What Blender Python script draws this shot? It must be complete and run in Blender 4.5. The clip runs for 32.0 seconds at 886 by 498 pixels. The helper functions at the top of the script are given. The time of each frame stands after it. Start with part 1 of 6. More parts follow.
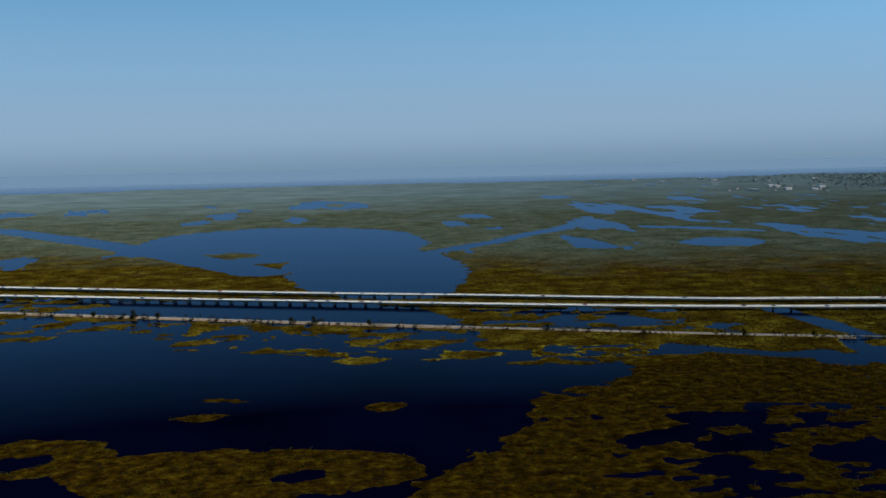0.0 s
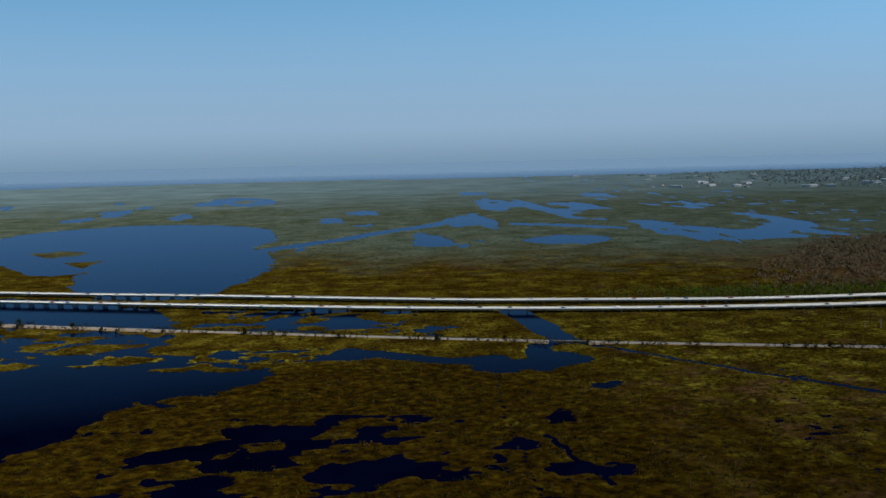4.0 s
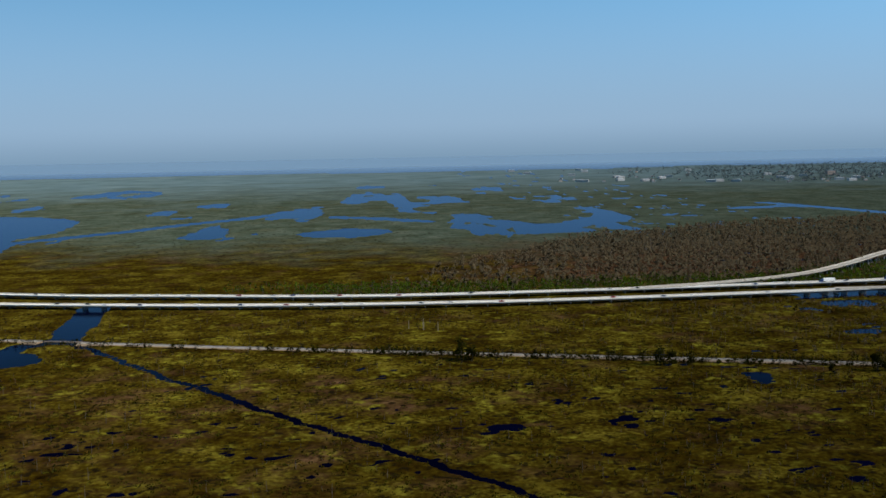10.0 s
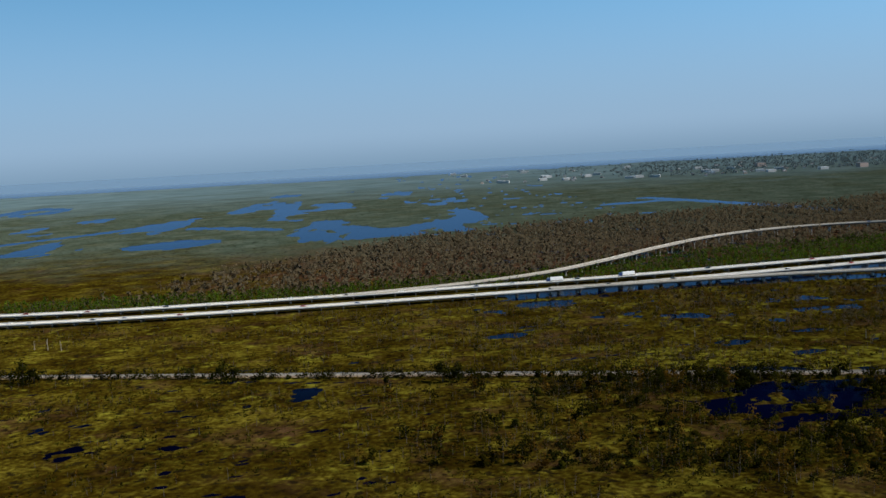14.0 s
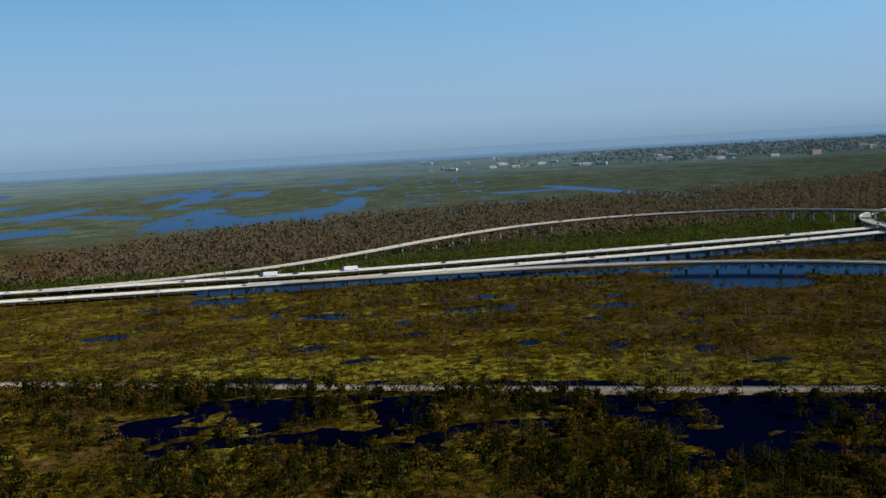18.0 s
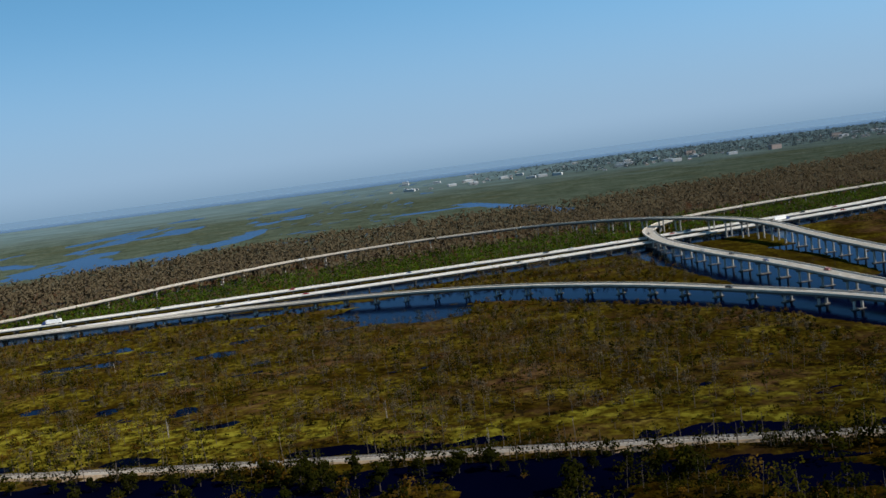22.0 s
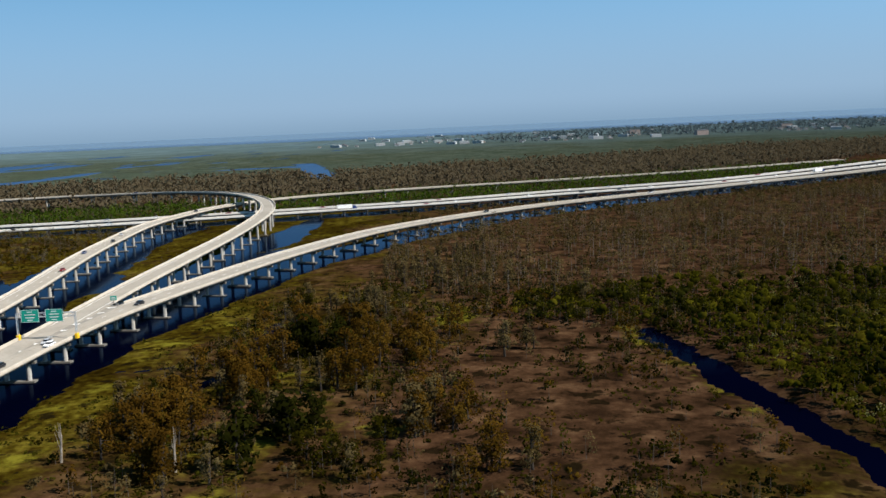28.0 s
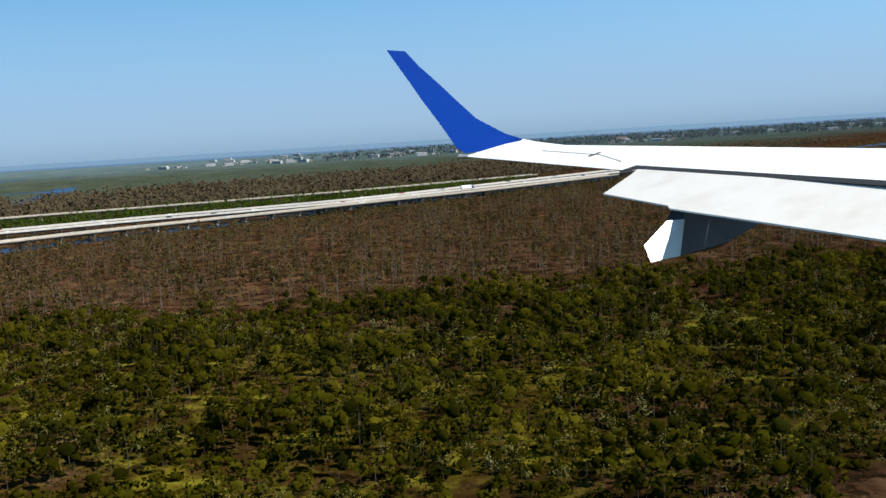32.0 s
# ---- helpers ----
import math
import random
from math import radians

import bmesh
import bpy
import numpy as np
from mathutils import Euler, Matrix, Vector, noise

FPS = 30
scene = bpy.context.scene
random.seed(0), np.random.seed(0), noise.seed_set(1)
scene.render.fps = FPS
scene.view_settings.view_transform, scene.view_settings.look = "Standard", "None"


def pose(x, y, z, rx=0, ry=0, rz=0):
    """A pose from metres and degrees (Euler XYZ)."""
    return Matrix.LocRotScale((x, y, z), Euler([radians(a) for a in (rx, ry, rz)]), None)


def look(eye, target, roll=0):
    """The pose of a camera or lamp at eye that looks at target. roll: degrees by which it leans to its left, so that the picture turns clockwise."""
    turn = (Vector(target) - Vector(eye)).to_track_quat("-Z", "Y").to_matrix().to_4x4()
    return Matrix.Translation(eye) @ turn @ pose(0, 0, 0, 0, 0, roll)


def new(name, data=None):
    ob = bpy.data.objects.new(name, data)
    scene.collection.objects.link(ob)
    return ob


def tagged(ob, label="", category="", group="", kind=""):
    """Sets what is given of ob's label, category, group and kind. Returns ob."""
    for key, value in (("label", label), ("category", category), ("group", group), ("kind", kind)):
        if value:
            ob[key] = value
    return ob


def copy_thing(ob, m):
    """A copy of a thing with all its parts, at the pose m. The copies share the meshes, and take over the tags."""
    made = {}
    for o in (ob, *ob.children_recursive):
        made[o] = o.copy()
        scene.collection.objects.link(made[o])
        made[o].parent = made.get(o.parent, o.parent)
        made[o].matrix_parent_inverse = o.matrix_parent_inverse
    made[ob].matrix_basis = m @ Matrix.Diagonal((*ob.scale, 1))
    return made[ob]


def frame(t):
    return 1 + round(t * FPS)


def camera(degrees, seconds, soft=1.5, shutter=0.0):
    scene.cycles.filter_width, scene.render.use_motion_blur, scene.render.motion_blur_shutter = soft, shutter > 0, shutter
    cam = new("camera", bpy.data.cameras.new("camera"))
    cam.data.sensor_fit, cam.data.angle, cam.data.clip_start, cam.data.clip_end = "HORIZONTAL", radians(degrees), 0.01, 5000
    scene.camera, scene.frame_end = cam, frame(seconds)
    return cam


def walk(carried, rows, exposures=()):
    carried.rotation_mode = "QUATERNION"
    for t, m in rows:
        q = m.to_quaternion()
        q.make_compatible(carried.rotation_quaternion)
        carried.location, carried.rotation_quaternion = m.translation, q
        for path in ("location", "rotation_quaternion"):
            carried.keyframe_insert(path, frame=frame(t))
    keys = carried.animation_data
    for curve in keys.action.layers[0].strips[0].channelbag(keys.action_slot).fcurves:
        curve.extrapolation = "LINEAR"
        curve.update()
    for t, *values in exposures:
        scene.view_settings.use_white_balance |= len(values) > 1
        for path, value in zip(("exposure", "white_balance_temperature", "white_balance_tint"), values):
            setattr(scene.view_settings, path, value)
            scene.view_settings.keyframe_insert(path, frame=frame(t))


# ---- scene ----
cam = camera(48.84, 32.0, soft=1.5)
# Time, place in metres, then yaw, pitch and roll in degrees.
PATH = (
    (0, (-30.63, 15.90, 93.61), (-4.55, -5.88, -1.30)),
    (0.5, (-12.02, 17.38, 93.19), (-4.46, -5.89, -1.58)),
    (1, (6.57, 18.91, 92.73), (-4.37, -5.87, -1.68)),
    (1.5, (25.14, 20.49, 92.22), (-4.30, -5.81, -1.92)),
    (2, (43.70, 22.11, 91.66), (-4.07, -5.76, -2.09)),
    (2.5, (62.24, 23.79, 91.06), (-3.88, -5.65, -2.04)),
    (3, (80.77, 25.52, 90.42), (-3.80, -5.50, -1.87)),
    (3.5, (99.28, 27.30, 89.74), (-4.24, -5.63, -1.56)),
    (4, (117.78, 29.13, 89.02), (-4.72, -6.08, -1.31)),
    (4.5, (136.27, 31.02, 88.26), (-4.88, -6.46, -1.21)),
    (6.5, (210.14, 39.09, 84.93), (-4.27, -4.82, -1.91)),
    (7, (228.59, 41.24, 84.03), (-4.19, -4.63, -1.99)),
    (7.5, (247.03, 43.45, 83.10), (-4.14, -4.76, -1.94)),
    (8, (265.47, 45.71, 82.15), (-4.11, -5.15, -1.80)),
    (8.5, (283.90, 48.03, 81.18), (-4.06, -5.84, -1.60)),
    (9, (302.33, 50.40, 80.18), (-3.88, -6.65, -1.62)),
    (9.5, (320.75, 52.83, 79.17), (-3.61, -6.97, -1.65)),
    (10, (339.17, 55.32, 78.14), (-3.53, -6.28, -1.12)),
    (10.5, (357.59, 57.86, 77.10), (-3.65, -5.01, -0.29)),
    (11, (376.00, 60.46, 76.04), (-3.88, -4.28, -0.03)),
    (11.5, (394.41, 63.12, 74.97), (-4.04, -4.46, -0.50)),
    (12, (412.82, 65.84, 73.89), (-4.09, -4.97, -1.13)),
    (12.5, (431.23, 68.62, 72.80), (-4.02, -5.45, -1.80)),
    (13, (449.63, 71.45, 71.70), (-3.88, -5.78, -2.42)),
    (13.5, (468.03, 74.34, 70.59), (-3.67, -5.93, -2.91)),
    (15.5, (541.63, 86.52, 66.09), (-2.62, -5.91, -3.34)),
    (16, (560.02, 89.71, 64.96), (-2.33, -6.07, -3.25)),
    (16.5, (578.41, 92.97, 63.82), (-2.15, -6.20, -3.21)),
    (17, (596.80, 96.28, 62.69), (-1.98, -6.33, -3.19)),
    (17.5, (615.18, 99.66, 61.55), (-1.80, -6.43, -3.20)),
    (18, (633.56, 103.10, 60.41), (-1.58, -6.56, -3.22)),
    (18.5, (651.95, 106.61, 59.28), (-1.25, -6.65, -3.64)),
    (19, (670.32, 110.17, 58.15), (-0.77, -6.81, -4.41)),
    (19.5, (688.69, 113.81, 57.02), (-0.21, -7.00, -5.47)),
    (20, (707.05, 117.50, 55.90), (0.37, -6.93, -6.20)),
    (20.5, (725.41, 121.26, 54.78), (0.51, -6.47, -6.51)),
    (21, (743.54, 125.27, 53.75), (0.75, -5.99, -6.50)),
    (21.5, (761.64, 129.34, 52.73), (0.97, -5.61, -6.96)),
    (22, (779.75, 133.47, 51.72), (1.14, -5.33, -7.30)),
    (22.5, (797.84, 137.67, 50.71), (1.28, -5.10, -7.64)),
    (23, (815.93, 141.93, 49.70), (1.38, -4.98, -7.99)),
    (23.5, (833.86, 145.96, 48.47), (1.35, -4.95, -7.54)),
    (24, (851.78, 150.06, 47.25), (1.32, -5.63, -6.51)),
    (24.5, (869.75, 154.09, 45.89), (1.48, -6.84, -5.83)),
    (26.5, (945.95, 170.06, 40.92), (4.85, -7.22, -4.43)),
    (27, (964.44, 174.67, 39.75), (5.06, -7.33, -4.69)),
    (27.5, (982.64, 179.51, 38.84), (4.72, -7.28, -4.12)),
    (28, (1000.82, 184.40, 37.94), (4.46, -7.51, -2.56)),
    (28.5, (1018.97, 189.38, 37.05), (3.96, -8.34, -0.48)),
    (29, (1037.11, 194.41, 36.16), (2.78, -8.41, 0.52)),
    (29.5, (1055.21, 199.51, 35.28), (1.21, -7.25, -0.42)),
    (30, (1073.09, 204.55, 34.31), (-0.13, -6.73, -1.58)),
    (30.5, (1090.93, 209.67, 33.36), (-0.99, -6.91, -2.68)),
    (31, (1108.75, 214.85, 32.41), (-1.01, -7.27, -3.61)),
    (31.5, (1126.53, 220.11, 31.46), (-0.64, -7.12, -3.88)),
    (32, (1144.28, 225.43, 30.53), (0.00, -6.75, -3.53)),
)
ROWS = []
for t, eye, (yaw, pitch, roll) in PATH:
    ROWS.append((t, Matrix.Translation(eye) @ pose(0, 0, 0, 0, 0, yaw) @ pose(0, 0, 0, 90 + pitch) @ pose(0, 0, 0, 0, 0, roll)))
walk(cam, ROWS, exposures=((0, 0.52), (5, 0.60), (10, 0.66), (20, 0.68), (24.5, 0.78), (27, 0.70), (29, 0.84), (32, 0.94)))

# ---- daylight: clear hazy sky, morning sun over the right-hand end of the flight ----
SUN_DIR = Vector((0.93, -0.30, 0.92)).normalized()
world = bpy.data.worlds.new("sky")
scene.world = world
world.use_nodes = True
wn, wl = world.node_tree.nodes, world.node_tree.links
sky = wn.new("ShaderNodeTexSky")
sky.sky_type = 'NISHITA'
sky.sun_disc = False
sky.sun_elevation = math.asin(SUN_DIR.z)
sky.sun_rotation = math.atan2(SUN_DIR.x, SUN_DIR.y)
sky.altitude = 60
sky.air_density = 1.0
sky.dust_density = 0.3
sky.ozone_density = 1.0
# Grey-blue haze lies along the horizon and thins out upwards.
haze = wn.new("ShaderNodeMix")
haze.data_type = 'RGBA'
thin = wn.new("ShaderNodeMapRange")
thin.interpolation_type = 'SMOOTHSTEP'
thin.inputs["From Min"].default_value, thin.inputs["From Max"].default_value = -0.01, 0.205
thin.inputs["To Min"].default_value, thin.inputs["To Max"].default_value = 1.0, 0.0
clear = wn.new("ShaderNodeMix")
clear.data_type, clear.blend_type = 'RGBA', 'MULTIPLY'
clear.inputs[0].default_value = 1.0
clear.inputs[7].default_value = (0.92, 1.50, 1.46, 1)
wl.new(sky.outputs[0], clear.inputs[6])
deep = wn.new("ShaderNodeMapRange")
deep.interpolation_type = 'SMOOTHSTEP'
deep.inputs["From Min"].default_value, deep.inputs["From Max"].default_value = 0.18, 0.65
deep.inputs["To Min"].default_value, deep.inputs["To Max"].default_value = 1.0, 0.42
dome = wn.new("ShaderNodeVectorMath")
dome.operation = 'SCALE'
wl.new(clear.outputs[2], dome.inputs[0])
wl.new(deep.outputs[0], dome.inputs["Scale"])
wl.new(dome.outputs[0], haze.inputs[6])
wl.new(thin.outputs[0], haze.inputs[0])
wl.new(haze.outputs[2], wn["Background"].inputs[0])
wn["Background"].inputs[1].default_value = 0.104
# Right over the skyline the haze turns to the darker blue of the far lake.
low_haze = wn.new("ShaderNodeMix")
low_haze.data_type = 'RGBA'
low_haze.inputs[6].default_value = (1.12, 1.84, 2.62, 1)
low_haze.inputs[7].default_value = (1.78, 2.62, 3.60, 1)
rise = wn.new("ShaderNodeMapRange")
rise.interpolation_type = 'SMOOTHSTEP'
rise.inputs["From Min"].default_value, rise.inputs["From Max"].default_value = -0.030, 0.022
wl.new(rise.outputs[0], low_haze.inputs[0])
wl.new(low_haze.outputs[2], haze.inputs[7])
# The distance under the horizon goes on in the colour of the haze.
coord = wn.new("ShaderNodeTexCoord")
split = wn.new("ShaderNodeSeparateXYZ")
floor_z = wn.new("ShaderNodeMath")
floor_z.operation = 'MAXIMUM'
floor_z.inputs[1].default_value = 0.0
lift_z = wn.new("ShaderNodeMath")
lift_z.operation = 'MULTIPLY_ADD'
lift_z.inputs[1].default_value, lift_z.inputs[2].default_value = 1.8, 0.30
join = wn.new("ShaderNodeCombineXYZ")
wl.new(coord.outputs["Generated"], split.inputs[0])
wl.new(split.outputs[0], join.inputs[0])
wl.new(split.outputs[1], join.inputs[1])
wl.new(split.outputs[2], floor_z.inputs[0])
wl.new(split.outputs[2], thin.inputs["Value"])
wl.new(split.outputs[2], rise.inputs["Value"])
wl.new(split.outputs[2], deep.inputs["Value"])
wl.new(floor_z.outputs[0], lift_z.inputs[0])
wl.new(lift_z.outputs[0], join.inputs[2])
wl.new(join.outputs[0], sky.inputs[0])

sun = new("sun", bpy.data.lights.new("sun", 'SUN'))
sun.data.energy = 4.5
sun.data.angle = radians(0.53)
sun.data.color = (1.0, 0.93, 0.84)
sun.matrix_world = look(SUN_DIR * 100, (0, 0, 0))


# ---- materials ----
def material(name, colours, scale=1.0, rough=0.8, bump=0.0, bump_scale=None, metal=0.0, spec=0.3, detail=6.0, stretch=(1, 1, 1), island=0.0, fine=0.0):
    """A surface whose colour wanders between the given ones by noise in world metres; island: variation from piece to piece; fine: a second, smaller noise."""
    m = bpy.data.materials.new(name)
    m.use_nodes = True
    n, l = m.node_tree.nodes, m.node_tree.links
    b = n["Principled BSDF"]
    b.inputs["Roughness"].default_value, b.inputs["Metallic"].default_value = rough, metal
    b.inputs["Specular IOR Level"].default_value = spec
    b.inputs["Diffuse Roughness"].default_value = 1.0 if rough >= 0.8 else 0.0
    geo = n.new("ShaderNodeNewGeometry")
    mp = n.new("ShaderNodeMapping")
    mp.inputs["Scale"].default_value = [scale * s for s in stretch]
    l.new(geo.outputs["Position"], mp.inputs[0])
    t = n.new("ShaderNodeTexNoise")
    t.inputs["Scale"].default_value, t.inputs["Detail"].default_value, t.inputs["Roughness"].default_value = 1.0, detail, 0.62
    l.new(mp.outputs[0], t.inputs["Vector"])
    fac = t.outputs["Fac"]
    if fine:
        t2 = n.new("ShaderNodeTexNoise")
        t2.inputs["Scale"].default_value, t2.inputs["Detail"].default_value = fine, 4.0
        l.new(geo.outputs["Position"], t2.inputs["Vector"])
        mx = n.new("ShaderNodeMix")
        mx.inputs[0].default_value = 0.45
        l.new(fac, mx.inputs[2])
        l.new(t2.outputs["Fac"], mx.inputs[3])
        fac = mx.outputs[0]
    if island:
        add = n.new("ShaderNodeMath")
        add.operation = 'MULTIPLY_ADD'
        l.new(geo.outputs["Random Per Island"], add.inputs[0])
        add.inputs[1].default_value = island
        sub = n.new("ShaderNodeMath")
        sub.operation = 'SUBTRACT'
        l.new(fac, sub.inputs[0])
        sub.inputs[1].default_value = island / 2
        l.new(sub.outputs[0], add.inputs[2])
        fac = add.outputs[0]
    ramp = n.new("ShaderNodeValToRGB")
    els = ramp.color_ramp.elements
    k = len(colours)
    while len(els) < k:
        els.new(0.5)
    for i, c in enumerate(colours):
        els[i].position = 0.28 + 0.44 * i / max(1, k - 1)
        els[i].color = (*c, 1)
    l.new(fac, ramp.inputs[0])
    l.new(ramp.outputs[0], b.inputs["Base Color"])
    if bump:
        t3 = n.new("ShaderNodeTexNoise")
        t3.inputs["Scale"].default_value, t3.inputs["Detail"].default_value = bump_scale or scale * 4, 6.0
        l.new(geo.outputs["Position"], t3.inputs["Vector"])
        bp = n.new("ShaderNodeBump")
        bp.inputs["Strength"].default_value, bp.inputs["Distance"].default_value = 1.0, bump
        l.new(t3.outputs["Fac"], bp.inputs["Height"])
        l.new(bp.outputs[0], b.inputs["Normal"])
    return m


def marsh_material():
    """Marsh grass: green, olive, straw and rust patches; 'dry' tells how brown a stretch is; beyond the highway
    distance haze is put into the colour.
    """
    m = material("marsh_grass", [(0.0032, 0.0018, 0.0003), (0.0175, 0.0112, 0.0012), (0.0355, 0.0265, 0.0026), (0.098, 0.080, 0.0100)], 0.055, 0.9, 0.22, 0.9, spec=0.0, detail=14.0, fine=0.75)
    n, l = m.node_tree.nodes, m.node_tree.links
    b = n["Principled BSDF"]
    green = b.inputs["Base Color"].links[0].from_socket
    geo = n.new("ShaderNodeNewGeometry")

    def cloud(scale, detail, rough):
        t = n.new("ShaderNodeTexNoise")
        t.inputs["Scale"].default_value, t.inputs["Detail"].default_value, t.inputs["Roughness"].default_value = scale, detail, rough
        l.new(geo.outputs["Position"], t.inputs["Vector"])
        return t.outputs["Fac"]

    def shades(fac, stops):
        ramp = n.new("ShaderNodeValToRGB")
        els = ramp.color_ramp.elements
        while len(els) < len(stops):
            els.new(0.5)
        for e, (p, c) in zip(els, stops):
            e.position, e.color = p, (*c, 1)
        l.new(fac, ramp.inputs[0])
        return ramp.outputs[0]

    def share_of(name, noise_fac, low, high):
        at = n.new("ShaderNodeAttribute")
        at.attribute_name = name
        add = n.new("ShaderNodeMath")
        add.operation = 'ADD'
        l.new(at.outputs["Fac"], add.inputs[0])
        l.new(noise_fac, add.inputs[1])
        rng = n.new("ShaderNodeMapRange")
        rng.inputs["From Min"].default_value, rng.inputs["From Max"].default_value = low, high
        l.new(add.outputs[0], rng.inputs["Value"])
        return rng.outputs[0]

    def blend(fac, a, c):
        mx = n.new("ShaderNodeMix")
        mx.data_type = 'RGBA'
        l.new(fac, mx.inputs[0])
        l.new(a, mx.inputs[6])
        l.new(c, mx.inputs[7])
        return mx.outputs[2]

    brown = shades(cloud(0.16, 10.0, 0.7), ((0.30, (0.008, 0.0044, 0.0025)), (0.43, (0.023, 0.0120, 0.0062)), (0.54, (0.051, 0.0262, 0.0134)), (0.67, (0.102, 0.058, 0.030))))
    lush = shades(cloud(0.30, 8.0, 0.65), ((0.38, (0.016, 0.010, 0.0014)), (0.48, (0.050, 0.041, 0.0040)), (0.60, (0.108, 0.098, 0.0110))))
    # Blue-grey tones that paint the distance haze onto the farthest marsh.
    far_haze = shades(cloud(0.012, 9.0, 0.65), ((0.32, (0.048, 0.076, 0.084)), (0.50, (0.064, 0.098, 0.108)), (0.70, (0.084, 0.118, 0.126))))
    peat = shades(cloud(0.22, 10.0, 0.7), ((0.38, (0.0036, 0.0021, 0.0004)), (0.48, (0.0120, 0.0068, 0.0007)), (0.58, (0.0230, 0.0145, 0.0011)), (0.69, (0.048, 0.035, 0.0026))))
    # Half-hazed grass tones, distance haze mixed into the colour.
    mid_hazed_grass = shades(cloud(0.035, 9.0, 0.65), ((0.32, (0.022, 0.030, 0.019)), (0.50, (0.038, 0.051, 0.037)), (0.70, (0.062, 0.074, 0.055))))
    colour = blend(share_of("dry", cloud(0.045, 8.0, 0.6), 0.72, 1.02), green, brown)
    colour = blend(share_of("mid_haze", cloud(0.02, 6.0, 0.6), 0.72, 1.35), colour, mid_hazed_grass)
    colour = blend(share_of("lush", cloud(0.075, 7.0, 0.6), 0.98, 1.10), colour, lush)
    colour = blend(share_of("peat", cloud(0.05, 7.0, 0.6), 0.72, 1.05), colour, peat)
    # Near-black specks strewn over the grass by noise.
    gap = n.new("ShaderNodeMapRange")
    gap.inputs["From Min"].default_value, gap.inputs["From Max"].default_value = 0.435, 0.385
    gap.inputs["To Max"].default_value = 0.85
    l.new(cloud(0.26, 5.0, 0.6), gap.inputs["Value"])
    colour = blend(gap.outputs[0], colour, shades(cloud(0.8, 2.0, 0.5), ((0.3, (0.0035, 0.0026, 0.0012)), (0.7, (0.0080, 0.0058, 0.0024)))))
    colour = blend(share_of("far_haze", cloud(0.006, 6.0, 0.6), 0.72, 1.40), colour, far_haze)
    l.new(colour, b.inputs["Base Color"])
    for e, p in zip(next(k for k in n if k.bl_idname == "ShaderNodeValToRGB").color_ramp.elements, (0.34, 0.455, 0.535, 0.66)):
        e.position = p
    return m


def leaf(name, colours):
    """Foliage: shade from plant to plant by the attribute 'tint', from tuft to tuft and by soft noise."""
    m = material(name, colours, 0.35, 0.8, spec=0.0, island=0.05)
    n, l = m.node_tree.nodes, m.node_tree.links
    ramp = next(k for k in n if k.bl_idname == "ShaderNodeValToRGB")
    old = ramp.inputs[0].links[0].from_socket
    at = n.new("ShaderNodeAttribute")
    at.attribute_name = "tint"
    mix = n.new("ShaderNodeMath")
    mix.operation = 'MULTIPLY_ADD'
    l.new(at.outputs["Fac"], mix.inputs[0])
    mix.inputs[1].default_value = 0.36
    sub = n.new("ShaderNodeMath")
    sub.operation = 'SUBTRACT'
    sub.inputs[1].default_value = 0.18
    l.new(old, sub.inputs[0])
    l.new(sub.outputs[0], mix.inputs[2])
    l.new(mix.outputs[0], ramp.inputs[0])
    # Thin leaves let part of the sunlight through.
    b = n["Principled BSDF"]
    lit = n.new("ShaderNodeBsdfTranslucent")
    both = n.new("ShaderNodeMixShader")
    both.inputs[0].default_value = 0.36
    l.new(b.inputs["Base Color"].links[0].from_socket, lit.inputs["Color"])
    l.new(b.outputs[0], both.inputs[1])
    l.new(lit.outputs[0], both.inputs[2])
    l.new(both.outputs[0], n["Material Output"].inputs["Surface"])
    return m


